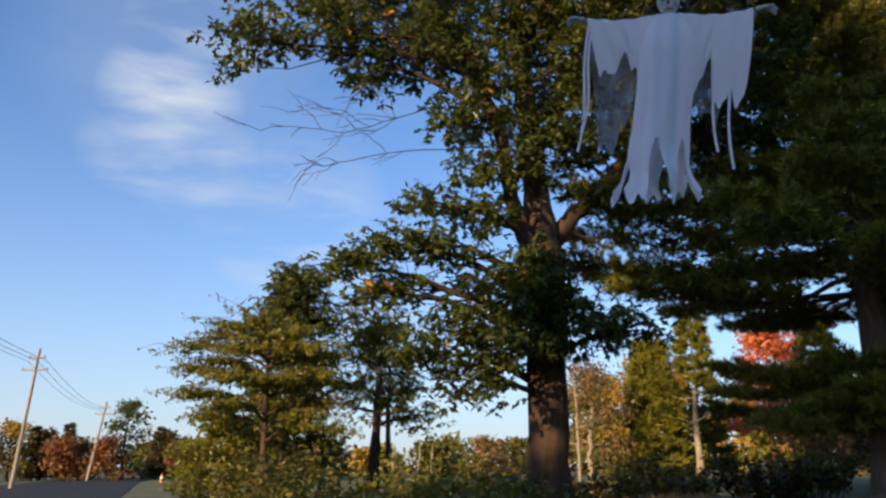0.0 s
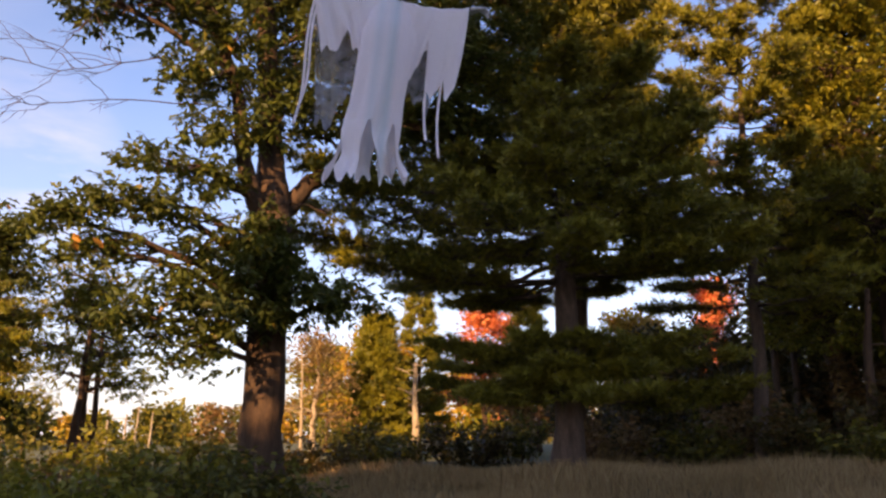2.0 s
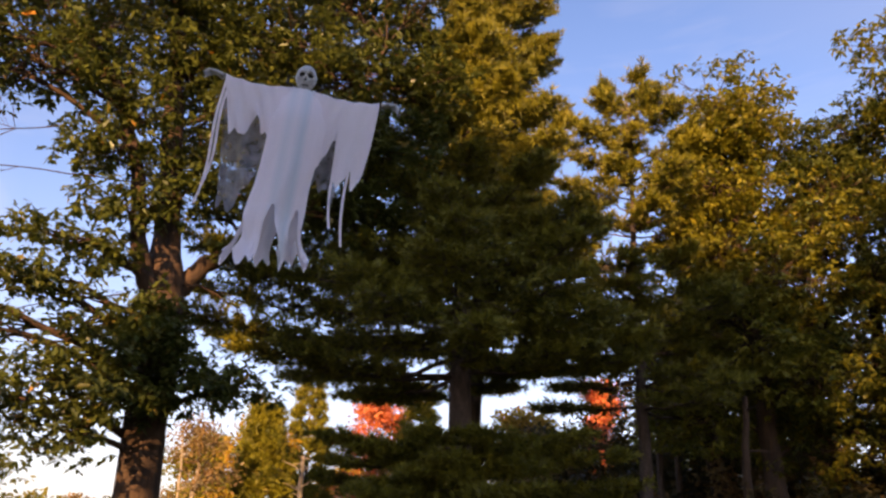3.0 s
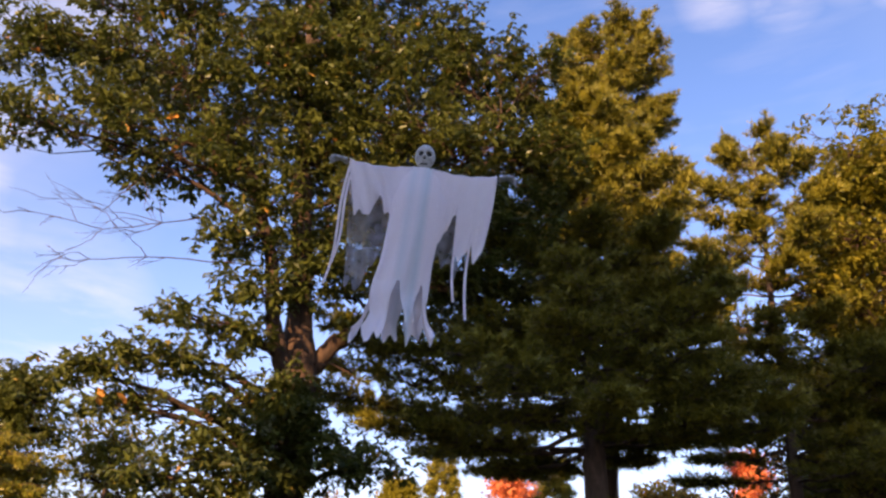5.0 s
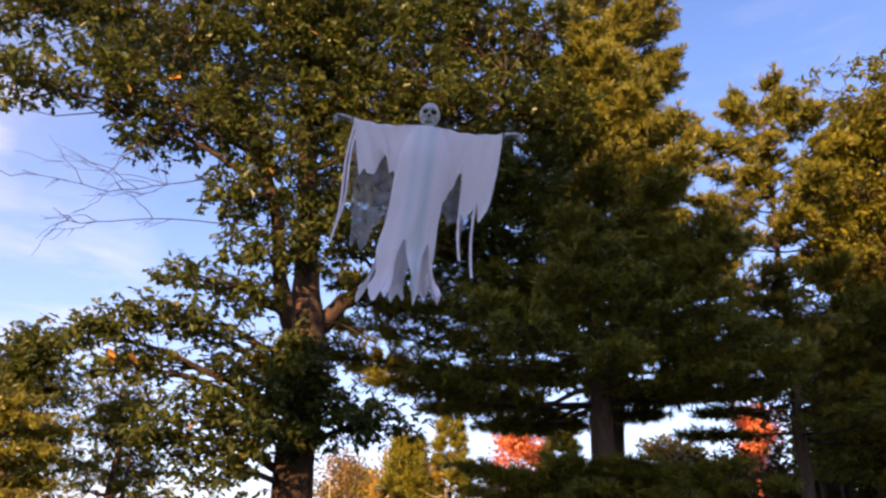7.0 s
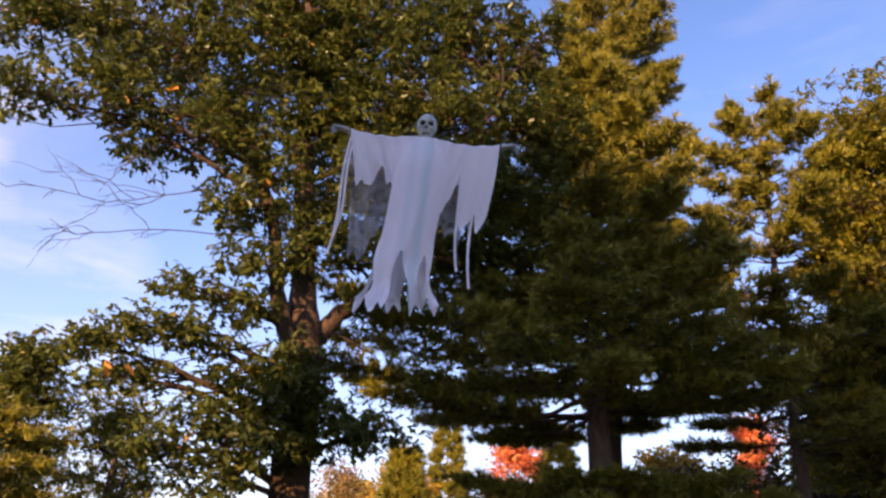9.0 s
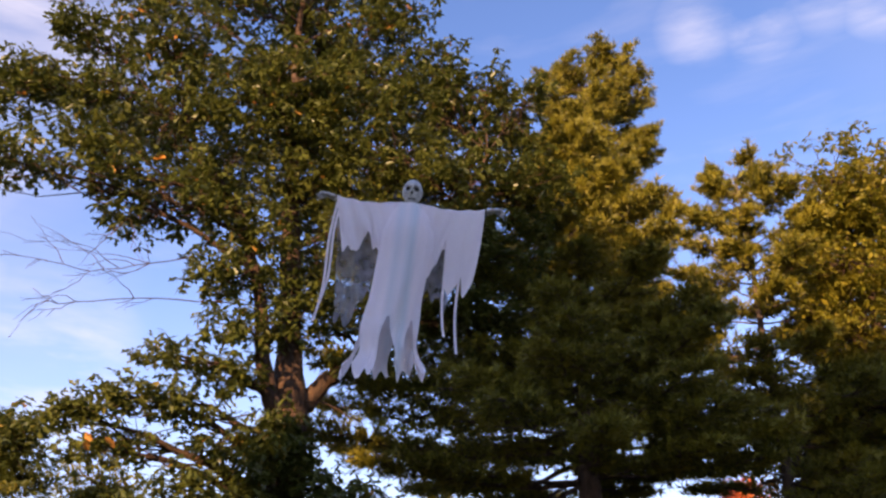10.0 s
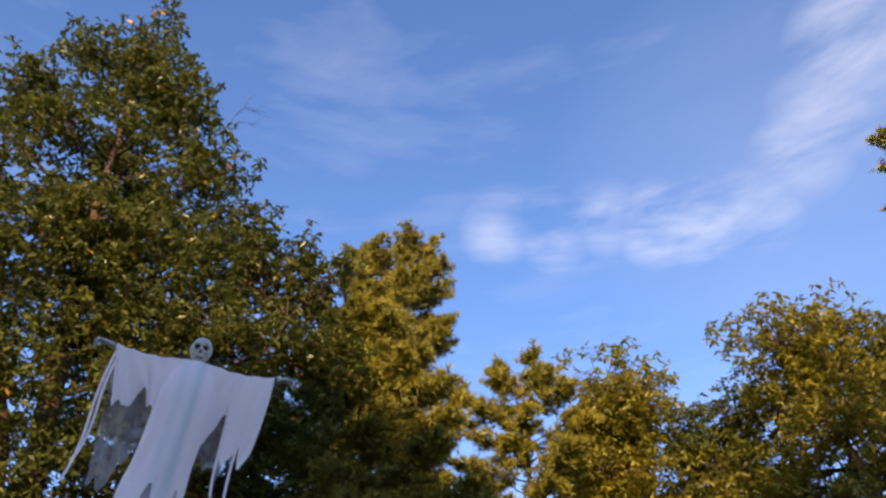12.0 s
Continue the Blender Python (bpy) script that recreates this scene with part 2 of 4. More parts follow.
def tubes(paths, sides=6):
    """Tapered tubes along paths [(points, radii)], as one set of arrays."""
    V, F, base = [], [], 0
    ang = np.linspace(0, 2 * np.pi, sides, endpoint=False)
    for pts, rad in paths:
        pts, rad = np.asarray(pts, float), np.asarray(rad, float)
        tan = np.gradient(pts, axis=0)
        tan /= np.linalg.norm(tan, axis=1, keepdims=True) + 1e-9
        ref = np.where(np.abs(tan[:, 2:3]) > 0.9, np.array([[1.0, 0, 0]]), np.array([[0, 0, 1.0]]))
        a = np.cross(tan, ref)
        a /= np.linalg.norm(a, axis=1, keepdims=True) + 1e-9
        b = np.cross(tan, a)
        ring = pts[:, None] + rad[:, None, None] * (np.cos(ang)[None, :, None] * a[:, None] + np.sin(ang)[None, :, None] * b[:, None])
        V.append(ring.reshape(-1, 3))
        n = len(pts)
        i = np.arange(n - 1)[:, None] * sides + base
        j = np.arange(sides)[None]
        k = (np.arange(sides)[None] + 1) % sides
        F.append(np.stack([i + j, i + k, i + sides + k, i + sides + j], -1).reshape(-1, 4))
        base += n * sides
    return np.concatenate(V), np.concatenate(F)


def bend(a, b, sag, n, rng, wild=0.06):
    """A natural line from a to b with a sag (negative: an arch) and small wanderings."""
    s = np.linspace(0, 1, n)[:, None]
    p = a + (b - a) * s
    size = np.linalg.norm(b - a)
    p[:, 2] -= sag * size * np.sin(np.pi * s[:, 0])
    w = rng.normal(0, wild * size / 2, (n, 3)) * np.sin(np.pi * s)
    return p + w


def leaves(pos, size, rng, droop=0.35, flat=0.6, shape=0.24, plain=True):
    """Folded, pointed leaves."""
    n = len(pos)
    u = rng.normal(0, 1, (n, 3))
    u[:, 2] = u[:, 2] * 0.5 - droop
    u /= np.linalg.norm(u, axis=1, keepdims=True)
    up = rng.normal(0, 1, (n, 3)) * (1 - flat) + np.array((0, 0, flat))
    s = np.cross(u, up)
    s /= np.linalg.norm(s, axis=1, keepdims=True) + 1e-9
    w = np.cross(s, u)
    L = size * rng.uniform(0.65, 1.3, (n, 1))
    base = pos - u * L * 0.5
    if plain:
        V = np.stack([base, base + u * L * 0.42 + s * L * shape + w * L * 0.07, base + u * L, base + u * L * 0.42 - s * L * shape + w * L * 0.07], 1)
        i = np.arange(n)[:, None] * 4
        return V.reshape(-1, 3), np.concatenate([i + np.array([[0, 2, 1]]), i + np.array([[0, 3, 2]])])
    V = np.stack([base, base + u * L,
                  base + u * L * 0.32 + s * L * shape + w * L * 0.08, base + u * L * 0.72 + s * L * shape * 0.8 + w * L * 0.05,
                  base + u * L * 0.32 - s * L * shape + w * L * 0.08, base + u * L * 0.72 - s * L * shape * 0.8 + w * L * 0.05], 1)
    i = np.arange(n)[:, None] * 6
    F = np.concatenate([i + np.array([[0, 4, 5, 1]]), i + np.array([[0, 1, 3, 2]])])
    return V.reshape(-1, 3), F


def sprigs(sites, per, spread, size, rng, droop=0.45, lobed=False):
    """Leaves set in rosettes at the twigs' ends, spreading and drooping; lobed ones have two pairs of points each side of the tip."""
    ring = 7
    many = max(1, per // ring)
    c = np.repeat(sites, many, 0)
    c = c + np.clip(rng.normal(0, 1, c.shape), -1.7, 1.7) * spread * np.array((1, 1, 0.5))
    n = len(c) * ring
    a = np.repeat(rng.uniform(0, 6.28, len(c)), ring) + np.tile(np.arange(ring) * 6.283 / ring, len(c)) + rng.normal(0, 0.35, n)
    u = np.stack([np.cos(a), np.sin(a), rng.normal(-droop, 0.5, n)], 1)
    u /= np.linalg.norm(u, axis=1, keepdims=True)
    up = rng.normal(0, 0.45, (n, 3)) + np.array((0, 0, 1.0))
    s = np.cross(u, up)
    s /= np.linalg.norm(s, axis=1, keepdims=True) + 1e-9
    w = np.cross(s, u)
    L = size * rng.uniform(0.6, 1.25, (n, 1))
    base = np.repeat(c, ring, 0) + rng.normal(0, 0.03, (n, 3))
    if not lobed:
        V = np.stack([base, base + u * L * 0.45 + s * L * 0.2 + w * L * 0.06, base + u * L, base + u * L * 0.45 - s * L * 0.2 + w * L * 0.06], 1)
        i = np.arange(n)[:, None] * 4
        return V.reshape(-1, 3), np.concatenate([i + np.array([[0, 2, 1]]), i + np.array([[0, 3, 2]])])
    rows = [base, base + u * L]
    for side in (1, -1):
        for t, wide in ((0.26, 0.16), (0.42, 0.085), (0.62, 0.25), (0.76, 0.09)):
            rows.append(base + u * L * t + s * (L * wide * side) + w * L * wide * 0.35)
    i = np.arange(n)[:, None] * 10
    return np.stack(rows, 1).reshape(-1, 3), np.concatenate([i + np.array([[0, 1, 5, 4, 3, 2]]), i + np.array([[0, 6, 7, 8, 9, 1]])])


def sites_in(c, r, n, rng):
    """Places of leaf clumps in a lobe: mostly towards its skin, unevenly."""
    d = rng.normal(0, 1, (n, 3))
    d /= np.linalg.norm(d, axis=1, keepdims=True)
    return c + d * (rng.uniform(0.12, 1.12, (n, 1)) ** 0.6) * r


def leafy_tree(name, stems, lobes, leaf_mat, bark, seed, clumps=26, per=26, size=0.15, spread=0.3, sides=8, label="", category="tree", group="", flat=0.3, droop=0.55, detail=True, bulk=False, lobed=False):
    """A broadleaf tree: stems [(points, radii)], and lobes (centre, radii) of the crown, each on a limb of its own with twigs and leaves."""
    rng = np.random.default_rng(seed)
    root = new(name)
    origin = np.array(stems[0][0][0], float)
    root.location = origin
    tagged(root, label=label, category=category, group=group)
    fine = []
    for pts, rad in stems:
        pts, rad = np.array(pts, float), np.array(rad, float)
        t = np.linspace(0, len(pts) - 1, 5 * len(pts))
        p = np.stack([np.interp(t, np.arange(len(pts)), pts[:, k]) for k in range(3)], 1)
        p += rng.normal(0, 0.02, p.shape) * (t > 0.3)[:, None]
        fine.append((p, np.interp(t, np.arange(len(pts)), rad)))
    flare = fine[0][1].copy()
    flare[:3] *= (1.45, 1.2, 1.06)[: len(flare[:3])]
    fine[0] = (fine[0][0], flare)
    for k, s in enumerate(fine):
        V, F = tubes([(s[0] - origin, s[1])], sides + 4 if detail else sides)
        put("trunk" if k == 0 else "stem", mesh_of("trunk", V, F, bark, True), root)
    spine = np.concatenate([p for p, _ in fine])
    girth = np.concatenate([r for _, r in fine])
    for c, r in lobes:
        c, r = np.asarray(c, float), np.asarray(r, float)
        gap = spine - c
        cost = np.linalg.norm(gap, axis=1) + 1.2 * np.maximum(0, gap[:, 2] + 0.25 * np.linalg.norm(gap[:, :2], axis=1)) + 2.0 * np.maximum(0, 1.6 - (spine[:, 2] - origin[2]))
        k = int(np.argmin(cost))
        limb = bend(spine[k], c, -0.06, 8, rng)
        thick = min(girth[k] * 0.6, 0.035 + 0.022 * np.linalg.norm(spine[k] - c))
        rad = np.linspace(thick, 0.018, 8)
        wood = [(limb - origin, rad)]
        sites = sites_in(c, r, max(8, int(clumps * (r[0] * r[2] / 1.6 if bulk else 1))), rng)
        for q in sites:
            f = rng.integers(3, 8)
            wood.append((bend(limb[f], q, 0.04, 4, rng, 0.14) - origin, np.linspace(min(0.022, rad[f]), 0.005, 4)))
        V, F = tubes(wood, 4 if detail else 3)
        put("limb", mesh_of("limb", V, F, bark, True), root)
        if detail:
            V, F = sprigs(sites - origin, per, spread, size, rng, droop, lobed)
        else:
            n = len(sites) * per
            pos = np.repeat(sites, per, 0) + np.clip(rng.normal(0, spread, (n, 3)), -1.5 * spread, 1.5 * spread) * np.array((1, 1, 0.62))
            V, F = leaves(pos - origin, size, rng, droop, flat)
        put("foliage", mesh_of("foliage", V, F, leaf_mat), root, kind="stuff")
    return root


def simple_tree(name, base, height, crown, seed, leaf_mat, bark, low=0.25, lobes=7, lean=(0, 0), **more):
    """A broadleaf tree with an irregular crown of its own making."""
    rng = np.random.default_rng(seed)
    base = np.asarray(base, float)
    top = base + np.array((lean[0], lean[1], height * 0.86))
    pts = [base, base + (top - base) * 0.35 + rng.normal(0, 0.02 * height, 3) * (1, 1, 0), base + (top - base) * 0.7 + rng.normal(0, 0.02 * height, 3) * (1, 1, 0), top]
    r0 = 0.018 * height + 0.03
    out = []
    for k in range(lobes):
        f = low + (0.93 - low) * (k + 0.5) / lobes
        wide = crown * (1.0 - 0.75 * max(0.0, (f - 0.45) / 0.55) ** 1.5) * rng.uniform(0.55, 0.85)
        a = k * 2.4 + rng.uniform(-0.5, 0.5)
        c = base + np.array((math.cos(a) * wide * 0.7, math.sin(a) * wide * 0.7, height * f)) + (top - base) * (f, f, 0)
        q = crown * rng.uniform(0.34, 0.52)
        out.append((c, (q, q, q * 0.72)))
    out.append((top, (crown * 0.34, crown * 0.34, height * 0.10)))
    return leafy_tree(name, [(pts, [r0, r0 * 0.8, r0 * 0.5, r0 * 0.15])], out, leaf_mat, bark, seed, **more)


def needles(pos, aim, size, rng, count=10, width=0.17):
    """Tufts of needles, one narrow triangle each, fanned about an aim."""
    n = len(pos)
    d = np.repeat(aim, count, 0) * 0.9 + rng.normal(0, 0.62, (n * count, 3))
    d /= np.linalg.norm(d, axis=1, keepdims=True)
    s = np.cross(d, rng.normal(0, 1, d.shape))
    s /= np.linalg.norm(s, axis=1, keepdims=True) + 1e-9
    p = np.repeat(pos, count, 0)
    L = size * rng.uniform(0.7, 1.2, (n * count, 1))
    V = np.stack([p + s * L * width * 0.5, p - s * L * width * 0.5, p + d * L], 1).reshape(-1, 3)
    return V, np.arange(n * count * 3).reshape(-1, 3)


def pine_tree(name, base, top, r0, tiers, seed, mat, bark, reach, tuft=0.2, dense=1.0, label="", group="", many_boughs=(3, 6), wind=None, lift=0.55):
    """A white pine: a straight tapered trunk and tiers of level boughs with upturned, needle-clad twigs.
    reach(f) gives the boughs' length at the height fraction f."""
    rng = np.random.default_rng(seed)
    base, top = np.asarray(base, float), np.asarray(top, float)
    root = tagged(new(name), label=label, category="tree", group=group)
    root.location = base
    s = np.linspace(0, 1, 14)[:, None]
    line = (top - base) * s + rng.normal(0, 0.03, (14, 3)) * (1, 1, 0)
    V, F = tubes([(line, r0 * (1 - 0.93 * s[:, 0]) * np.where(s[:, 0] == 0, 1.3, 1))], 12)
    put("trunk", mesh_of("trunk", V, F, bark, True), root)
    for f in tiers:
        many = rng.integers(*many_boughs)
        turn = rng.uniform(0, 6.3)
        for k in range(many):
            a = turn + k * 6.283 / many + rng.uniform(-0.4, 0.4)
            g = min(0.995, f + rng.uniform(-0.012, 0.012))
            out = np.array((math.cos(a), math.sin(a), 0))
            size = reach(g) * rng.uniform(0.65, 1.08) * (wind(g, a) if wind else 1.0)
            start = (top - base) * g
            steep = 0.02 + 0.75 * g ** 3
            end = start + out * size + np.array((0, 0, size * steep))
            bough = bend(start, end, 0.04, 9, rng, 0.03)
            wood = [(bough, np.linspace(0.012 + 0.011 * size, 0.008, 9))]
            side = np.cross(out, (0, 0, 1))
            P, A = [], []
            for q in range(int((7 + 7.0 * size) * dense)):
                t = rng.uniform(0.25, 1.0) ** 0.8
                p0 = np.array([np.interp(t * 8, np.arange(9), bough[:, m]) for m in range(3)])
                w = size * 0.42 * (1.12 - t) + 0.24
                tip = p0 + side * rng.uniform(-w, w) + out * rng.uniform(0.05, 0.45) + np.array((0, 0, rng.uniform(-0.02, 0.04 + 0.15 * lift)))
                wood.append((np.stack([p0, (p0 + tip) / 2 + (0, 0, -0.02), tip]), np.array((0.012, 0.009, 0.005))))
                m = 6
                line2 = p0 + (tip - p0) * np.linspace(0.35, 1.05, m)[:, None] + rng.normal(0, 0.05, (m, 3))
                P.append(line2)
                way = (tip - p0) / (np.linalg.norm(tip - p0) + 1e-6) * 0.7 + np.array((0, 0, lift))
                A.append(np.repeat(way[None], m, 0))
            V, F = tubes(wood, 3)
            limb = put("limb", mesh_of("limb", V, F, bark, True), root)
            V, F = needles(np.concatenate(P), np.concatenate(A), tuft, rng)
            put("foliage", mesh_of("foliage", V, F, mat), limb, kind="stuff")
    return root


# ---- ground and road ----
xs = np.concatenate([np.linspace(-2500, -120, 12), np.linspace(-100, -30, 15), np.linspace(-28, 34, 125), np.linspace(40, 120, 17), np.linspace(200, 2500, 10)])
ys = np.concatenate([np.linspace(-2500, -120, 12), np.linspace(-100, -10, 19), np.linspace(-8, 40, 97), np.linspace(45, 140, 20), np.linspace(220, 2800, 10)])
gx, gy = np.meshgrid(xs, ys)
gv = np.stack([gx, gy, ground_z(gx, gy)], -1).reshape(-1, 3)
i = (np.arange(len(ys) - 1)[:, None] * len(xs) + np.arange(len(xs) - 1)[None]).ravel()
gf = np.stack([i, i + 1, i + len(xs) + 1, i + len(xs)], 1)
ground = put("ground", mesh_of("ground", gv, gf, SOIL_GRASS, True))
tagged(ground, label="rough brown-green meadow ground beside the road", category="ground", kind="structure")

bm = bmesh.new()
road_left, road_right, n = 12.0, 0.0, 60
ring = []
for k in range(n + 1):
    along = -80 + 480 * k / n
    c = ROAD_Q + ROAD_U * along
    off = 0.0009 * max(0, along - 45) ** 2
    row = []
    for side, h in ((-0.0, 0.0), (0.15, 0.03), (road_left / 2, 0.05), (road_left - 0.15, 0.03), (road_left, 0.0)):
        p = c - ROAD_N * (side - off)
        row.append(bm.verts.new((p[0], p[1], h + 0.012)))
    ring.append(row)
for a, b in zip(ring, ring[1:]):
    for k in range(4):
        bm.faces.new((a[k], b[k], b[k + 1], a[k + 1]))
bmesh.ops.recalc_face_normals(bm, faces=bm.faces)
road = part("road", bm, ASPHALT, None)
tagged(road, label="grey asphalt road with grassy verges", category="road", kind="structure")

# ---- the large oak ----
def lobe_list(rows):
    return [(spot(az, el, d), (r, r, h)) for az, el, d, r, h in rows]


OAK_TOP = lobe_list([(4.8, 51.2, 15, 0.9, 0.8), (7.8, 48.6, 15, 0.9, 0.8), (1.2, 48.4, 15, 0.9, 0.8), (-3.3, 45.2, 14.7, 0.9, 0.7), (-8.0, 42.0, 14.5, 0.8, 0.7), (-12.4, 38.6, 14.2, 0.8, 0.7), (4.5, 47.5, 15, 1.4, 1.2),
                     (10, 46.3, 15, 1.0, 0.9), (-1.5, 44, 14.5, 1.2, 1.0), (13.2, 43.3, 15, 1.0, 0.8), (6, 42.5, 16, 1.7, 1.3), (16.8, 40.2, 15.3, 0.8, 0.6), (12, 39.8, 15.3, 1.3, 1.0), (21.5, 38.6, 15.6, 0.8, 0.7), (17.5, 36.8, 15.5, 1.3, 1.0), (24.5, 36.5, 15.8, 0.9, 0.8),
                     (-16.2, 34.2, 14, 0.9, 0.7), (-11.5, 35.8, 14, 1.1, 0.9), (-6.5, 39.3, 14.2, 1.2, 0.9), (-15.2, 29.3, 13.8, 0.9, 0.6), (-10, 30.8, 13.8, 1.0, 0.7), (-4, 34.6, 14, 1.4, 1.1), (2.5, 37.5, 14.2, 1.5, 1.2), (8.5, 36.3, 14.6, 1.4, 1.1), (13.5, 33.8, 14.8, 1.5, 1.1),
                     (19.5, 31.8, 15.2, 1.4, 1.1), (24.8, 31, 15.6, 1.2, 1.0)])
OAK_LOW = lobe_list([(-5, 29.3, 13.8, 1.1, 0.7), (0, 29.2, 14.6, 1.3, 0.9), (6.5, 30.5, 15.2, 1.3, 0.9), (11, 28.5, 15, 1.3, 0.9), (16.5, 27.3, 15, 1.4, 1.0), (22, 26.3, 15.5, 1.3, 1.0), (1.8, 25, 14.2, 0.9, 0.6), (8.8, 25, 15.2, 1.0, 0.7), (12.5, 24.5, 15, 1.1, 0.8), (17, 22.8, 15.3, 1.3, 0.8), (21.5, 21.8, 15.6, 1.1, 0.8),
                     (9.5, 21.3, 15.3, 0.8, 0.5), (13.6, 20.2, 15.4, 0.9, 0.4), (11.6, 18.9, 14.8, 0.45, 0.2), (2.2, 21.2, 14.2, 0.7, 0.5), (-1.2, 18.6, 14, 0.6, 0.35), (-4.4, 15.6, 13.7, 0.6, 0.25), (-7.3, 14.1, 13.6, 0.42, 0.16), (-5.2, 12.4, 13.7, 0.4, 0.18), (-0.6, 15.6, 14, 0.5, 0.3), (2.4, 17.6, 14.2, 0.5, 0.35),
                     (2.0, 13.0, 14, 0.7, 0.5), (4.6, 12.4, 14.1, 0.7, 0.7), (0.2, 10.2, 14, 0.8, 0.5), (4.0, 9.0, 14, 1.0, 0.6), (8.2, 12.2, 14.2, 0.6, 0.5), (9.2, 9.9, 14.2, 0.8, 0.5), (12.2, 9.2, 14, 0.6, 0.35), (-2.6, 8.0, 14.1, 0.7, 0.4), (1.0, 6.2, 14.2, 1.0, 0.5),
                     (6.2, 13.6, 14.3, 0.55, 0.45), (7.2, 10.6, 14.2, 0.5, 0.5), (6.0, 8.2, 14.2, 0.5, 0.4), (4.8, 21.8, 14.6, 0.6, 0.5), (7.6, 22.8, 14.6, 0.6, 0.5), (3.2, 26.8, 14.2, 0.8, 0.6)])
OAK_BACK = lobe_list([(-8, 33, 17.5, 1.3, 1.0), (-1, 31.5, 17.8, 1.5, 1.1), (6, 33.5, 18, 1.6, 1.2), (13, 31, 18, 1.6, 1.2), (19, 28.5, 18.2, 1.6, 1.2), (1, 38, 17.6, 1.5, 1.1), (9, 39, 17.8, 1.5, 1.1), (15, 25.5, 18, 1.4, 1.0), (9, 27.5, 18, 1.3, 0.9), (22, 34, 18, 1.4, 1.1), (16.5, 37, 17.8, 1.2, 0.9)])
oak_base = ground_at(6.6, 15)
oak_stems = [
    ([oak_base, spot(6.7, 5, 15), spot(7.0, 10, 15), spot(6.7, 15.0, 15), spot(6.4, 19.5, 15.1), spot(5.6, 27.3, 15.2), spot(5.0, 35.3, 15.2), spot(4.5, 43, 15.2), spot(4.0, 50, 15.1)],
     [0.40, 0.37, 0.36, 0.37, 0.25, 0.20, 0.14, 0.075, 0.02]),
    ([spot(5.9, 15.0, 14.9), spot(4.5, 18.8, 14.7), spot(3.9, 23, 14.5), spot(1.5, 29, 14.3), spot(-5, 34.5, 14)], [0.18, 0.15, 0.13, 0.10, 0.03]),
    ([spot(7.2, 15.4, 15.1), spot(9.2, 17.5, 15.2), spot(11.2, 18.9, 15.3), spot(14, 22.5, 15.4), spot(18, 29, 15.4), spot(22, 34, 15.5)], [0.20, 0.17, 0.15, 0.12, 0.08, 0.03]),
]
leafy_tree("oak_tree", oak_stems, OAK_TOP + OAK_LOW + OAK_BACK, OAK_LEAF, OAK_BARK, 11, clumps=42, per=56, size=0.205, spread=0.26, sides=10, bulk=True, lobed=True,
           label="large oak with green leaves turning gold and dead lower branches")

oak = bpy.data.objects["oak_tree"]


def dead_line(rng, line, r, twigs, parent, bark):
    """A long bare branch along a curve, with side twigs that curve and fork."""
    origin = np.array(parent.location)
    t = np.linspace(0, len(line) - 1, 14)
    main = np.stack([np.interp(t, np.arange(len(line)), np.array(line)[:, k]) for k in range(3)], 1) + rng.normal(0, 0.015, (14, 3))
    wood = [(main, np.linspace(r, 0.005, 14))]
    size = np.linalg.norm(main[-1] - main[0])
    for k in range(twigs):
        f = rng.integers(3, 13)
        way = (main[f] - main[f - 1]) / np.linalg.norm(main[f] - main[f - 1]) + rng.normal(0, 0.55, 3)
        twig = bend(main[f], main[f] + way * size * rng.uniform(0.08, 0.24), rng.uniform(-0.25, 0.2), 7, rng, 0.07)
        wood.append((twig, np.linspace(0.008, 0.003, 7)))
        for q in range(2):
            g = rng.integers(2, 6)
            tip = twig[g] + (twig[-1] - twig[0]) * rng.uniform(0.3, 0.6) + rng.normal(0, 0.08, 3)
            wood.append((bend(twig[g], tip, rng.uniform(-0.1, 0.1), 4, rng, 0.06), np.linspace(0.005, 0.0025, 4)))
    V, F = tubes([(p - origin, q) for p, q in wood], 5)
    put("dead_branch", mesh_of("dead_branch", V, F, bark, True), parent, "bare grey dead branch")


rng = np.random.default_rng(5)
for line, r, k in (([spot(3.6, 22.6, 14.4), spot(-0.2, 22.5, 14), spot(-3.9, 22.3, 13.8), spot(-7.6, 21.6, 13.7), spot(-10.1, 20.8, 13.6), spot(-11.6, 21.6, 13.6)], 0.014, 7),
                   ([spot(-1.0, 25.5, 14), spot(-4.7, 24.5, 13.8), spot(-8.0, 23.4, 13.7), spot(-10.7, 23.5, 13.6), spot(-14.0, 23.5, 13.5)], 0.012, 11),
                   ([spot(-5.5, 28.8, 13.8), spot(-7.0, 26.8, 13.6), spot(-8.1, 25.4, 13.6), spot(-9.0, 23.8, 13.5)], 0.013, 6),
                   ([spot(4.5, 15.2, 14.6), spot(0.7, 14.3, 14.2), spot(-2.2, 13.4, 14), spot(-4.8, 12.0, 13.8)], 0.018, 7),
                   ([spot(7.9, 16.0, 14.8), spot(9.0, 16.2, 14.7), spot(11.2, 15.3, 14.6), spot(12.4, 14.4, 14.5)], 0.026, 3),
                   ([spot(11.5, 44.5, 15), spot(13.5, 46.5, 15), spot(15.8, 49.5, 15)], 0.015, 4)):
    dead_line(rng, line, r, k, oak, OAK_BARK)


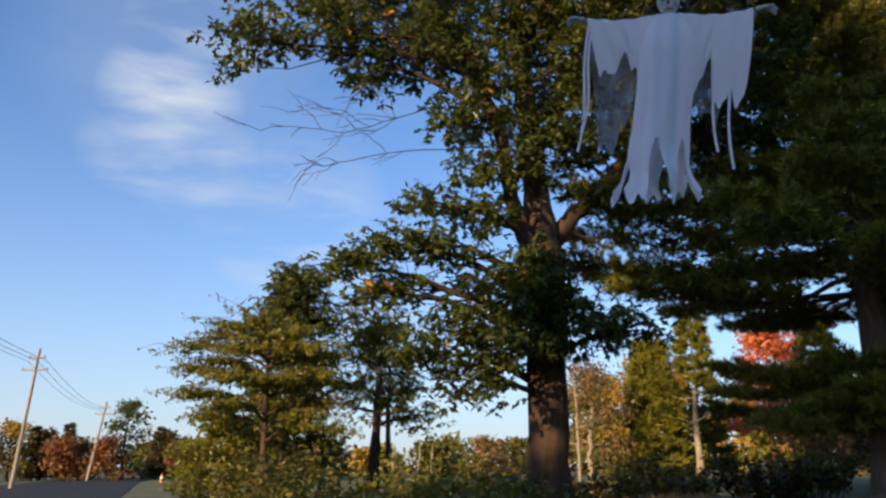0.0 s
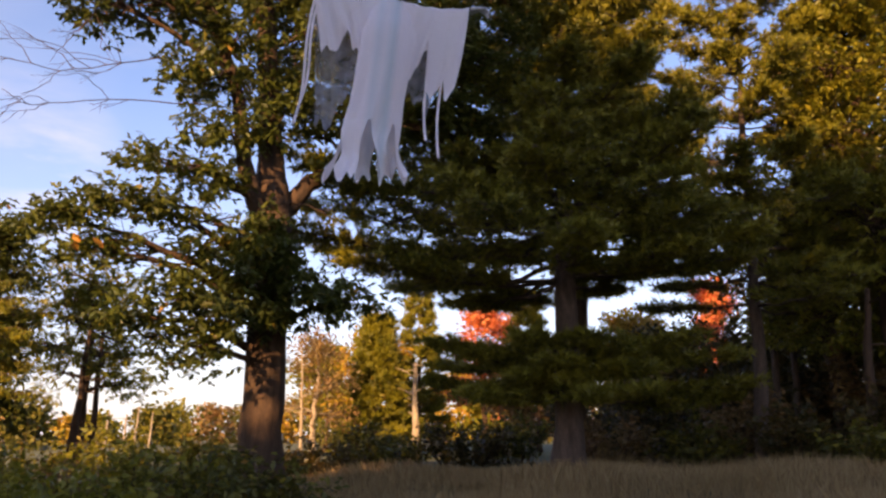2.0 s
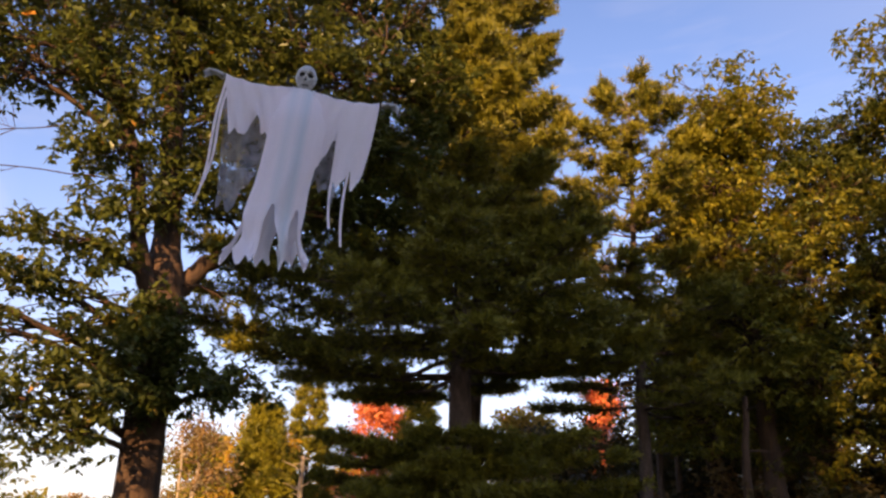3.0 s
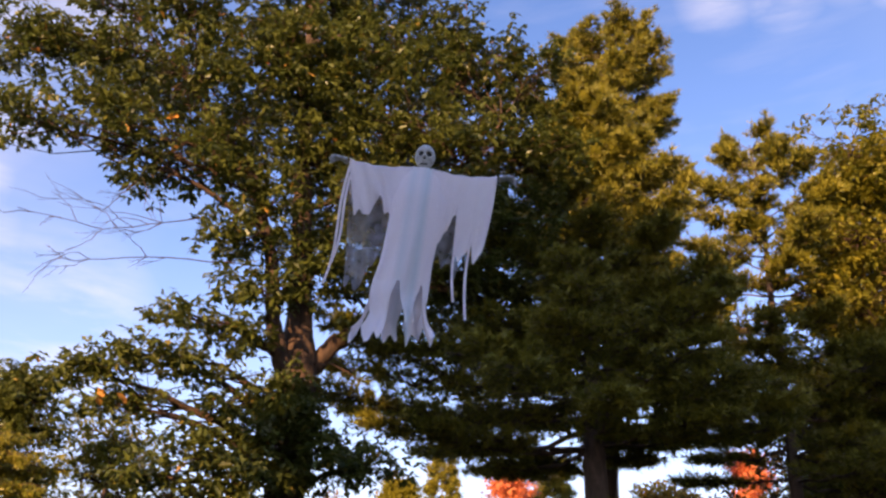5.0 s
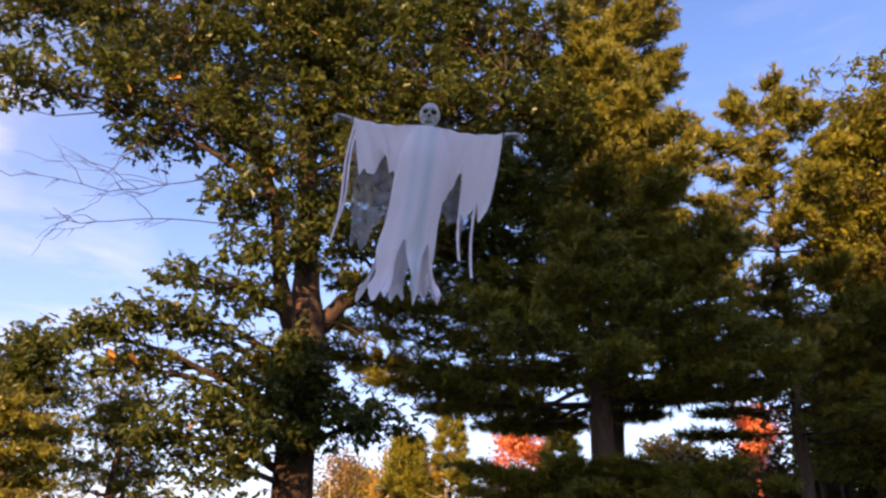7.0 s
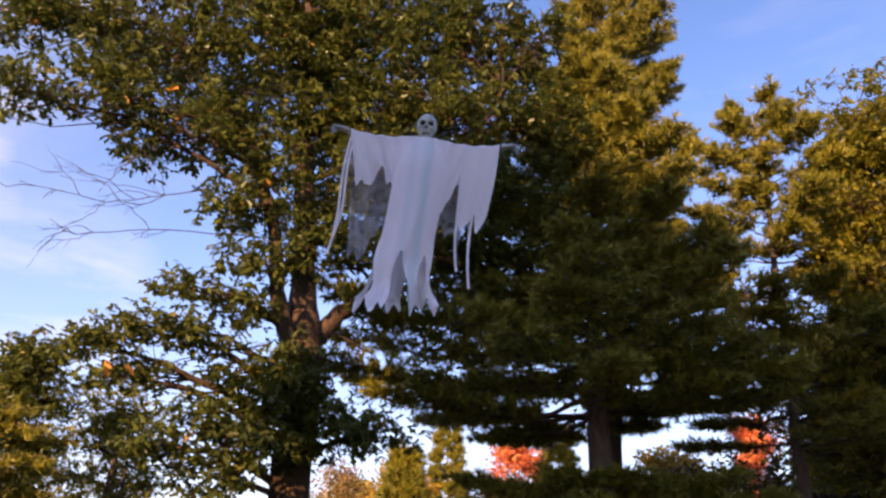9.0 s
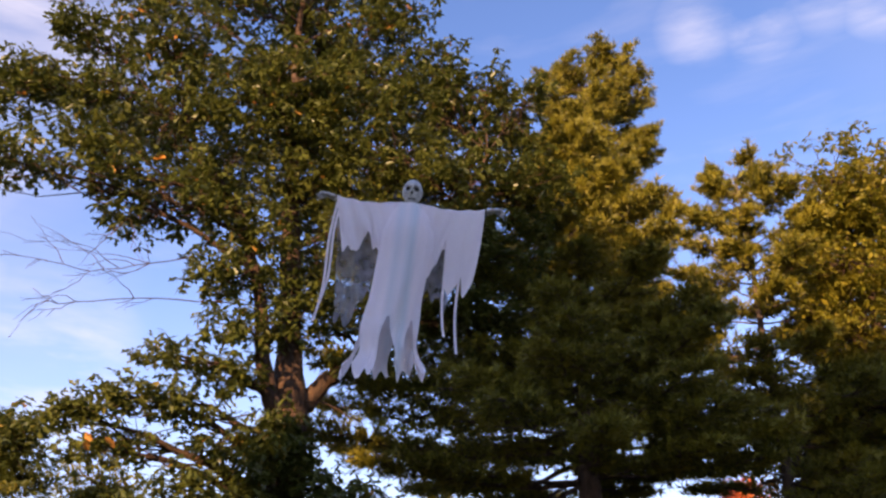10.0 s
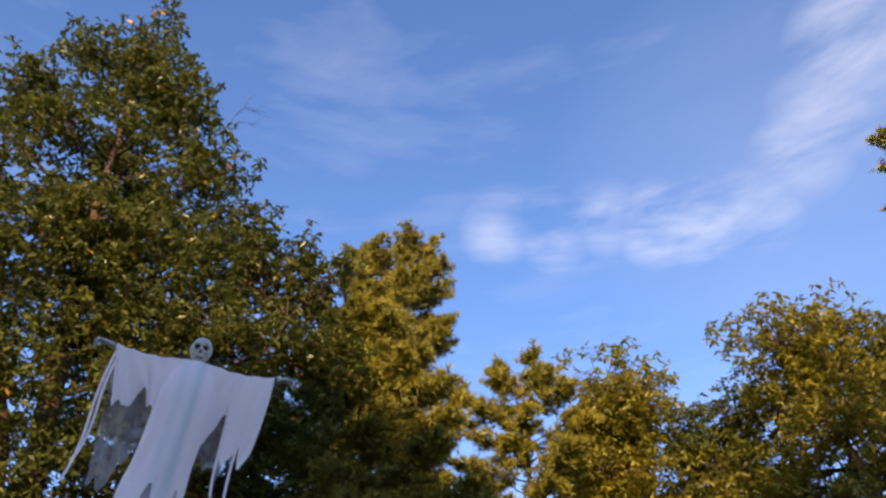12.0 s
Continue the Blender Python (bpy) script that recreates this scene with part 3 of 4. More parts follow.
# Single leaves that stand out from the crown, some already orange.
ORANGE_LEAF = leaf_material("orange_leaf", [(0.0, (0.42, 0.17, 0.03)), (1.0, (0.55, 0.26, 0.05))], (0.5, 0.2, 0.04))
green_leaf = mesh_of("leaf", *leaves(np.zeros((1, 3)), 0.17, np.random.default_rng(3), plain=False), OAK_LEAF)
orange_leaf = mesh_of("leaf", *leaves(np.zeros((1, 3)), 0.21, np.random.default_rng(4), flat=0.1, plain=False), ORANGE_LEAF)
rng = np.random.default_rng(6)
for k in range(260):
    c, r = (OAK_TOP + OAK_LOW)[k % len(OAK_TOP + OAK_LOW)]
    out = rng.normal(0, 1, 3) - np.array((0, 0.8, 0))
    leaf = put("leaf", orange_leaf if k % 9 == 0 else green_leaf, oak)
    leaf.location = Vector(c + out / np.linalg.norm(out) * np.array(r) * 0.82) - oak.location
    leaf.rotation_euler = (rng.uniform(-0.5, 0.5), rng.uniform(-0.5, 0.5), rng.uniform(0, 6.28))

# ---- white pines ----
PINE_L = "tall white pine with layered boughs of golden-green needles"
p1 = ground_at(27.9, 17.5)
pine_tree("pine_tree", p1, p1 + np.array((0.6, 0.3, 13.2)), 0.33, [0.125, 0.155, 0.185, 0.21, 0.325, 0.36, 0.395, 0.43, 0.465, 0.50, 0.54, 0.58, 0.63, 0.68, 0.73, 0.78, 0.83, 0.88, 0.93, 0.97], 21, PINE_NEEDLE, PINE_BARK,
          lambda f: 5.6 * (1 - f) ** 0.8 + 0.4, dense=1.7, many_boughs=(6, 9), lift=0.3,
          wind=lambda f, a: (0.72 - 0.42 * max(0.0, math.cos(a + 2.06)) if f < 0.28 else 1.0 + 0.55 * max(0.0, math.cos(a - 2.65)) * (f < 0.57)), label=PINE_L, group="white pines")
p2 = ground_at(28.4, 22)
pine_tree("pine_tree", p2, p2 + np.array((1.05, -0.55, 18.2)), 0.34, list(np.linspace(0.40, 0.80, 11)) + list(np.linspace(0.83, 0.995, 9)), 22, PINE_NEEDLE, PINE_BARK,
          lambda f: 2.5 * (1 - f) ** 0.3 + 0.75, dense=1.6, many_boughs=(4, 7), label=PINE_L, group="white pines")
p3 = ground_at(40.8, 20.5)
pine_tree("pine_tree", p3, p3 + np.array((0.5, 0.1, 13.1)), 0.19, list(np.linspace(0.30, 0.99, 17)), 23, PINE_NEEDLE, PINE_BARK,
          lambda f: 3.8 * (1 - f) ** 0.6 + 0.35, dense=1.5, label=PINE_L, group="white pines")
p4 = ground_at(76.0, 23)
pine_tree("pine_tree", p4, p4 + np.array((0.2, 0.1, 19.5)), 0.3, list(np.linspace(0.4, 0.99, 14)), 24, PINE_NEEDLE, PINE_BARK,
          lambda f: 3.4 * (1 - f) ** 0.6 + 0.3, dense=1.3, label=PINE_L, group="white pines")

# ---- broadleaf trees of the wood's edge ----
WOOD = "tall woodland tree with yellowing green leaves"
for az, d, h, crown, seed, lobes in ((49.3, 22, 14.0, 3.4, 31, 18), (56, 23, 12.6, 3.2, 32, 16), (62.8, 22, 14.6, 3.7, 33, 19), (68.5, 24, 14.2, 3.3, 34, 16), (46, 25, 13.6, 2.8, 35, 13)):
    simple_tree("woodland_tree", ground_at(az, d), h, crown, seed, YELLOW_LEAF if seed % 2 else OAK_LEAF, OAK_BARK, 0.22, lobes, clumps=50, per=42, size=0.20, spread=0.24, label=WOOD, group="trees of the wood's edge")

# ---- smaller trees beside the road ----
simple_tree("roadside_tree", ground_at(-11.0, 23), 7.5, 1.6, 41, OAK_LEAF, OAK_BARK, 0.25, 12, clumps=34, per=42, size=0.19, spread=0.24, label="small leafy green tree beside the road", group="roadside trees")
simple_tree("roadside_tree", ground_at(-4.9, 26), 6.6, 2.4, 42, YELLOW_LEAF, OAK_BARK, 0.42, 13, clumps=17, per=35, size=0.19, spread=0.26, label="small airy yellow-green tree with slender dark stem", group="roadside trees")
simple_tree("roadside_tree", ground_at(-15.0, 21), 3.0, 1.4, 43, YELLOW_LEAF, OAK_BARK, 0.25, 8, clumps=30, per=28, size=0.17, spread=0.2, flat=0.7, label="low spreading tree with feathery yellow-green leaves", group="roadside trees")

def frond_tree(name, base, boughs, seed, mat, bark, label):
    """A spreading tree whose long arching boughs carry rows of small drooping leaflets."""
    rng = np.random.default_rng(seed)
    base = np.asarray(base, float)
    root = tagged(new(name), label=label, category="tree", group="roadside trees")
    root.location = base
    V, F = tubes([(np.array([(0, 0, 0), (0.05, 0, 1.4), (0.0, 0.1, 2.9), (0.05, 0.05, 4.5)]), np.array((0.11, 0.09, 0.06, 0.02)))], 8)
    put("trunk", mesh_of("trunk", V, F, bark, True), root)
    for end, start_z in boughs:
        a, b = np.array((0, 0.05, start_z)), np.asarray(end, float) - base
        line = bend(a, b, -0.13, 10, rng, 0.025)
        wood, pos = [(line, np.linspace(0.035, 0.008, 10))], []
        for q in range(36):
            t = rng.uniform(2.0, 9)
            p = np.array([np.interp(t, np.arange(10), line[:, m]) for m in range(3)])
            tip = p + np.array((rng.normal(0, 0.32), rng.normal(0, 0.32), rng.uniform(-0.16, 0.03))) + (b - a) / np.linalg.norm(b - a) * rng.uniform(0.2, 0.8)
            twig = bend(p, tip, -0.1, 4, rng, 0.05)
            wood.append((twig, np.linspace(0.008, 0.003, 4)))
            pos.append(p + (tip - p) * rng.uniform(0.1, 1.05, (22, 1)) + rng.normal(0, 0.035, (22, 3)))
        V, F = tubes(wood, 5)
        limb = put("limb", mesh_of("limb", V, F, bark, True), root)
        V, F = leaves(np.concatenate(pos), 0.12, rng, 0.8, 0.3, 0.18)
        put("foliage", mesh_of("foliage", V, F, mat), limb, kind="stuff")


frond_base = ground_at(-12.9, 18.5)
rng = np.random.default_rng(45)
frond_ends = []
for k in range(26):
    az = -18.8 + 11.4 * (k + 0.5) / 26 + rng.uniform(-0.2, 0.2)
    top = np.interp(az, (-18.8, -16.5, -14.5, -11.5, -7.4), (7.6, 8.8, 9.7, 9.2, 7.0))
    el = top - (k % 4) * 1.7 - rng.uniform(0, 0.5)
    frond_ends.append((spot(az, el, rng.uniform(16.8, 20.2)), float(np.clip(1.35 + 18.3 * math.tan(radians(el)), 0.8, 4.4))))
frond_tree("roadside_tree", frond_base, frond_ends, 44, YELLOW_LEAF, OAK_BARK, "spreading roadside tree with arching boughs of feathery yellow-green leaflets")

# ---- the wood behind ----
for name, az, d, h, crown, seed, mat, bark, label in (
        ("small_tree", 10.2, 31, 5.0, 1.8, 51, RUST_LEAF, PALE_BARK, "small half-bare tree with rust-brown leaves"),
        ("maple_tree", 22.3, 44, 8.2, 2.5, 52, RED_LEAF, OAK_BARK, "maple tree in bright orange-red autumn leaf"),
        ("maple_tree", 38.4, 42, 8.9, 1.3, 53, RED_LEAF, OAK_BARK, "maple tree in bright orange-red autumn leaf"),
        ("deep_wood_tree", 14.5, 40, 6.0, 2.4, 54, GOLD_LEAF, OAK_BARK, "woodland tree in yellow autumn leaf"),
        ("deep_wood_tree", 11, 42, 5.6, 2.2, 55, YELLOW_LEAF, OAK_BARK, "woodland tree with yellow-green leaves"),
        ("deep_wood_tree", 33, 40, 7.0, 2.6, 56, GOLD_LEAF, OAK_BARK, "woodland tree in yellow autumn leaf"),
        ("deep_wood_tree", 26, 38, 5.0, 2.6, 57, RUST_LEAF, OAK_BARK, "woodland tree with rust-brown leaves"),
        ("deep_wood_tree", 45.5, 30, 9.6, 3.2, 58, DARK_LEAF, OAK_BARK, "dark green woodland tree among pines"),
        ("deep_wood_tree", 35, 32, 4.8, 2.6, 59, DARK_LEAF, OAK_BARK, "dark green woodland tree among pines"),
        ("deep_wood_tree", 42.2, 33, 9.4, 2.6, 62, DARK_LEAF, OAK_BARK, "dark green woodland tree among pines"),
        ("deep_wood_tree", 49.5, 28, 9.4, 2.8, 63, YELLOW_LEAF, OAK_BARK, "woodland tree with yellow-green leaves"),
        ("deep_wood_tree", 53, 33, 9.0, 3.4, 60, DARK_LEAF, OAK_BARK, "dark green woodland tree among pines"),
        ("deep_wood_tree", 63, 33, 9.0, 3.4, 61, DARK_LEAF, OAK_BARK, "dark green woodland tree among pines")):
    simple_tree(name, ground_at(az, d), h, crown, seed, mat, bark, 0.25, 7, clumps=28 if seed > 51 else 16, per=30 if seed > 51 else 20, size=0.25 if seed > 51 else 0.16, spread=0.34, label=label, group="trees of the wood behind", detail=False)
for az, d, h, seed in ((17.6, 40, 8.0, 71), (25.4, 43, 8.2, 72), (14.6, 34, 5.6, 73)):
    b = ground_at(az, d)
    pine_tree("young_pine", b, b + np.array((0, 0, h)), 0.12, list(np.linspace(0.10, 0.98, 20)), seed, PINE_NEEDLE, PINE_BARK, lambda f: 1.5 * (1 - f) ** 0.8 + 0.2, tuft=0.34, dense=0.5, label="young golden-green pine in the wood behind", group="young pines")

# ---- bare trunks ----
def snag(foot, top, r, seed, stubs, bark, label):
    rng = np.random.default_rng(seed)
    foot, top = np.asarray(foot, float), np.asarray(top, float)
    root = tagged(new("bare_trunk"), label=label, category="tree trunk", group="bare trunks")
    root.location = foot
    V, F = tubes([((top - foot) * np.linspace(0, 1, 8)[:, None] + rng.normal(0, 0.02, (8, 3)), np.linspace(r, r * 0.4, 8))], 9)
    trunk = put("trunk", mesh_of("trunk", V, F, bark, True), root)
    for k in range(stubs):
        p = (top - foot) * rng.uniform(0.3, 0.98)
        a = rng.uniform(0, 6.3)
        q = p + np.array((math.cos(a), math.sin(a), rng.uniform(-0.1, 0.5))) * rng.uniform(0.25, 0.9)
        V, F = tubes([(bend(p, q, 0.05, 5, rng, 0.08), np.linspace(0.03, 0.008, 5))], 5)
        put("branch_stub", mesh_of("branch_stub", V, F, bark, True), trunk)


snag(ground_at(17.3, 30), spot(17.3, 5.0, 30), 0.16, 501, 16, PALE_BARK, "pale dead conifer trunk with short branch stubs")
snag(ground_at(9.4, 29), spot(9.2, 6.2, 29), 0.07, 502, 14, PALE_BARK, "pale bare trunk of a small forked tree")
snag(ground_at(47.0, 20), spot(47.8, 9, 20), 0.15, 503, 5, OAK_BARK, "bare trunk lit by evening sun at the wood's edge")
snag(ground_at(41.9, 24), spot(42.0, 15, 24), 0.12, 504, 6, PINE_BARK, "thin dark trunk standing in the wood")
snag(ground_at(43.0, 25), spot(43.2, 15, 25), 0.11, 505, 6, PINE_BARK, "thin dark trunk standing in the wood")
snag(ground_at(-5.4, 24), spot(-4.8, 7, 24), 0.13, 506, 5, OAK_BARK, "slender dark trunk beside the road")
snag(ground_at(-4.2, 24.5), spot(-4.0, 7, 24.5), 0.11, 507, 5, OAK_BARK, "slender dark trunk beside the road")

# ---- undergrowth ----
def bush(az, d, h, wide, seed, mat, size=0.15):
    """A thicket of arching leafy shoots from one root."""
    rng = np.random.default_rng(seed)
    b = ground_at(az, d)
    root = tagged(new("bush"), label="dense leafy bush in the undergrowth", category="bush", group="bushes")
    root.location = b
    many = int(20 + 12 * wide)
    for half in range(2):
        wood, pos = [], []
        for k in range(many // 2):
            a, out = rng.uniform(0, 6.283), wide * 0.95 * math.sqrt(rng.uniform(0.02, 1))
            foot = np.array((math.cos(a) * out * 0.45, math.sin(a) * out * 0.45, 0.0))
            tall = h * rng.uniform(0.45, 1.08) * (1.0 - 0.35 * (out / wide) ** 2)
            tip = np.array((math.cos(a) * out, math.sin(a) * out, tall))
            shoot = bend(foot, tip, -0.10, 8, rng, 0.05)
            wood.append((shoot, np.linspace(0.014, 0.003, 8)))
            n = int(20 + 22 * tall)
            t = rng.uniform(0.8, 7, n)
            p = np.stack([np.interp(t, np.arange(8), shoot[:, m]) for m in range(3)], 1)
            pos.append(p + rng.normal(0, 0.11, (n, 3)) * np.array((1, 1, 0.6)))
        V, F = tubes(wood, 4)
        limb = put("limb", mesh_of("limb", V, F, OAK_BARK, True), root)
        V, F = leaves(np.concatenate(pos), size, rng, 0.3, 0.55, 0.26)
        put("foliage", mesh_of("foliage", V, F, mat), limb, kind="stuff")


for k, (az, d, h, wide, mat) in enumerate((
        (-15.0, 16, 2.1, 1.2, SHRUB_LEAF), (-12.5, 15, 2.2, 1.2, SHRUB_LEAF), (-9.5, 14, 1.5, 1.1, YELLOW_LEAF), (-7, 12.5, 1.1, 1.2, YELLOW_LEAF), (-3.5, 11, 1.15, 1.1, YELLOW_LEAF),
        (-0.5, 12.8, 1.5, 1.1, YELLOW_LEAF), (3.2, 11.5, 1.2, 1.0, SHRUB_LEAF), (5.2, 13.2, 1.35, 0.9, SHRUB_LEAF), (8.2, 13, 0.9, 0.9, SHRUB_LEAF), (-2.5, 17, 1.7, 1.2, YELLOW_LEAF), (2, 17.5, 1.9, 1.2, SHRUB_LEAF), (-8.5, 18, 1.7, 1.2, SHRUB_LEAF), (-5.5, 15, 1.2, 0.8, RUST_LEAF))):
    bush(az, d, h, wide, 100 + k, mat)
for k, (az, d, h, wide, mat) in enumerate((
        (10, 20, 1.0, 1.3, DARK_LEAF), (13.5, 22, 1.3, 1.5, SHRUB_LEAF), (16.5, 24, 0.9, 1.3, SHRUB_LEAF), (20.5, 22, 1.2, 1.6, DARK_LEAF), (24, 23, 1.6, 1.6, SHRUB_LEAF), (31, 21, 1.3, 1.5, RUST_LEAF),
        (34, 24, 2.6, 1.8, DARK_LEAF), (37, 20, 1.2, 1.4, SHRUB_LEAF), (40, 22, 2.2, 1.6, RUST_LEAF), (43, 19, 1.5, 1.3, DARK_LEAF), (46.5, 18.0, 1.2, 1.2, SHRUB_LEAF), (50, 20, 2.2, 1.8, DARK_LEAF), (54, 19, 2.0, 2.0, DARK_LEAF))):
    bush(az, d, h, wide, 130 + k, mat, 0.17)

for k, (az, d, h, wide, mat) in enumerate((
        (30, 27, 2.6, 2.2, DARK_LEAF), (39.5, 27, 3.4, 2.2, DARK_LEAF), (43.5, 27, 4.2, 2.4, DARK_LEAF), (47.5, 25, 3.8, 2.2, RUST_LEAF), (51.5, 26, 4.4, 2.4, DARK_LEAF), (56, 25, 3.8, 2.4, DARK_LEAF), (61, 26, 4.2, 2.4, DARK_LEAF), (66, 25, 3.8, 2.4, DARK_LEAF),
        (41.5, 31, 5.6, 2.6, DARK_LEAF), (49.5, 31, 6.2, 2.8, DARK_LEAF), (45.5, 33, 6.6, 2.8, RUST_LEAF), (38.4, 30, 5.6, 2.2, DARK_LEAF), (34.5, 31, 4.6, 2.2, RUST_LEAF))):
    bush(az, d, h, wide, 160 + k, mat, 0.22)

# ---- trees across the road behind, which shade the verge ----
for k, (x, y, h) in enumerate(((-13.2, -8.6, 16.5), (-15.5, -14.5, 21.5), (-16.3, -17.0, 21), (-19.8, -19.5, 23), (-12.5, -19, 22.5), (-9, -24.5, 24.5), (-5, -30, 25), (-20, -10.5, 12.0))):
    simple_tree("street_tree", (x, y, 0), h, 4.6, 200 + k, OAK_LEAF, OAK_BARK, (0.54, 0.14, 0.5)[k] if k < 3 else 0.14, 15, clumps=34, per=15, size=0.68, spread=0.6, label="tall leafy street tree across the road", group="street trees", detail=False)

# ---- pale posts and thin trunks far across the meadow ----
for az, d, el in ((-2.2, 55, 1.4), (-1.5, 58, 1.9), (-3.3, 60, 1.6), (-0.6, 62, 1.5)):
    snag(ground_at(az, d), spot(az + 0.1, el, d), 0.1, int(600 + d), 2, PALE_BARK, "thin pale trunk far across the meadow")

# ---- far treeline ----
for k, (az, d, h, crown, mat) in enumerate((
        (-27.5, 120, 7.6, 3.4, GOLD_LEAF), (-25.8, 125, 6.8, 2.6, DARK_LEAF), (-24.5, 118, 5.6, 2.6, AUTUMN_LEAF), (-23.5, 122, 5.4, 2.2, DARK_LEAF), (-20.9, 118, 11.0, 3.2, OAK_LEAF), (-21.9, 116, 5.4, 2.4, AUTUMN_LEAF),
        (-18.5, 130, 7.2, 2.4, DARK_LEAF), (-17.5, 125, 5.0, 2.2, AUTUMN_LEAF), (-16.5, 128, 5.0, 2.6, DARK_LEAF), (-29.3, 118, 6.6, 3.0, DARK_LEAF), (-19.7, 135, 5.4, 2.6, YELLOW_LEAF), (-32.3, 120, 9, 3.6, DARK_LEAF))):
    simple_tree("far_tree", ground_at(az, d), h, crown, 300 + k, mat, OAK_BARK, 0.1, 7, clumps=12, per=16, size=0.6, spread=0.7, label="far autumn tree beyond the road", group="far trees", detail=False)
for az, d, h, seed in ((-26.2, 122, 6.6, 81), (-24.3, 124, 7.2, 82), (-18.8, 126, 7.0, 83), (-17.9, 128, 5.4, 84), (-18.3, 140, 6.6, 85)):
    b = ground_at(az, d)
    pine_tree("far_conifer", b, b + np.array((0, 0, h)), 0.14, list(np.linspace(0.08, 0.98, 10)), seed, DARK_LEAF, PINE_BARK, lambda f: 1.7 * (1 - f) + 0.15, tuft=0.6, dense=0.3, label="far dark pointed conifer beyond the road", group="far conifers")
rng = np.random.default_rng(400)
for k in range(46):
    az = -16 + 96 * k / 45 + rng.uniform(-0.6, 0.6)
    simple_tree("far_tree", ground_at(az, rng.uniform(60, 95)), rng.uniform(2.6, 4.2) if az < 8 else rng.uniform(4.0, 6.5), 2.6, 410 + k, (YELLOW_LEAF, SHRUB_LEAF, YELLOW_LEAF, RUST_LEAF, SHRUB_LEAF, GOLD_LEAF)[k % 6], OAK_BARK, 0.1, 6,
                clumps=8, per=14, size=0.68, spread=0.6, label="far autumn tree beyond the meadow", group="far trees", detail=False)

# ---- utility poles ----
def utility_pole(foot, top, r):
    foot, top = np.asarray(foot, float), np.asarray(top, float)
    root = tagged(new("utility_pole"), label="leaning weathered wooden utility pole with crossarm beside the road", category="utility pole", group="utility poles")
    root.location = foot
    V, F = tubes([(np.linspace(0, 1, 6)[:, None] * (top - foot), np.linspace(r, r * 0.62, 6))], 10)
    put("pole", mesh_of("pole", V, F, POLE_WOOD, True), root)
    for f, half in ((0.84, 1.1), (0.93, 0.7)):
        bm = bmesh.new()
        bmesh.ops.create_cube(bm, size=1)
        bmesh.ops.scale(bm, vec=(half * 2, 0.1, 0.13), verts=bm.verts)
        bmesh.ops.bevel(bm, geom=bm.edges[:], offset=0.015, segments=1, affect="EDGES")
        bmesh.ops.translate(bm, vec=Vector((top - foot) * f) + Vector((0, -r * 0.8, 0)), verts=bm.verts)
        arm = part("crossarm", bm, POLE_WOOD, root)
        for s in (-0.9, 0, 0.9) if half > 1 else (-0.85, 0.85):
            bm = bmesh.new()
            bmesh.ops.create_cone(bm, segments=8, radius1=0.06, radius2=0.035, depth=0.16, cap_ends=True)
            bmesh.ops.translate(bm, vec=Vector((top - foot) * f) + Vector((s * half, -r * 0.8, 0.145)), verts=bm.verts)
            part("insulator", bm, POLE_WOOD, arm)
    return root


for az1, el1, d in ((-26.7, 7.4, 75), (-22.3, 4.2, 115), (-19.4, 2.9, 165)):
    foot = ground_at({75: -27.3, 115: -23.0, 165: -19.5}[d], d)
    utility_pole(foot, spot(az1, el1, d), 0.17 if d < 100 else 0.2)

# ---- the flying ghost decoration ----
ghost_at = spot(15.3, 30.3, 6.1)


def grid_sheet(bm, fn, nu, nv, mat):
    vs = [[bm.verts.new(fn(u / nu, v / nv)) for u in range(nu + 1)] for v in range(nv + 1)]
    for v in range(nv):
        for u in range(nu):
            f = bm.faces.new((vs[v][u], vs[v + 1][u], vs[v + 1][u + 1], vs[v][u + 1]))
            f.material_index, f.smooth = mat, True


BONE = surface("pale_plastic_bone", [(0.3, (0.42, 0.43, 0.42)), (0.7, (0.7, 0.7, 0.68))], 9.0, (1, 1, 1), 0.5, 0.2)
SOCKET = surface("dark_hollow", [(0.3, (0.04, 0.045, 0.048)), (0.7, (0.08, 0.085, 0.09))], 9.0)
GAUZE, gnt, gp = nodes_of("torn_grey_gauze")
gcol = ramp(gnt, noise_tex(gnt, 7, 5), [(0.3, (0.24, 0.245, 0.27)), (0.7, (0.40, 0.40, 0.44))])
gnt.links.new(gcol, gp.inputs["Base Color"])
gp.inputs["Roughness"].default_value = 0.95
galpha = ramp(gnt, noise_tex(gnt, 9, 6), [(0.35, (0.38, 0.38, 0.38)), (0.65, (0.78, 0.78, 0.78))])
gnt.links.new(galpha, gp.inputs["Alpha"])

rng = np.random.default_rng(77)
bm = bmesh.new()
# robe: a hanging, folded tube
def robe(u, v):
    a = u * 2 * math.pi
    w = float(np.interp(v, (0, 0.12, 0.3, 0.6, 0.85, 1.0), (0.10, 0.20, 0.235, 0.225, 0.225, 0.235)))
    dpt = 0.06 + 0.08 * min(1, v * 4)
    fold = 1 + (0.03 + 0.07 * v) * math.sin(6 * a + 1.5 * v) + 0.04 * math.sin(11 * a + 4 + 2 * v) + 0.02 * math.sin(9 * v + 3 * a)
    return (w * fold * math.sin(a) - 0.05 * v * v, -dpt * fold * math.cos(a), 0.02 - 1.10 * v)


grid_sheet(bm, robe, 72, 26, 0)
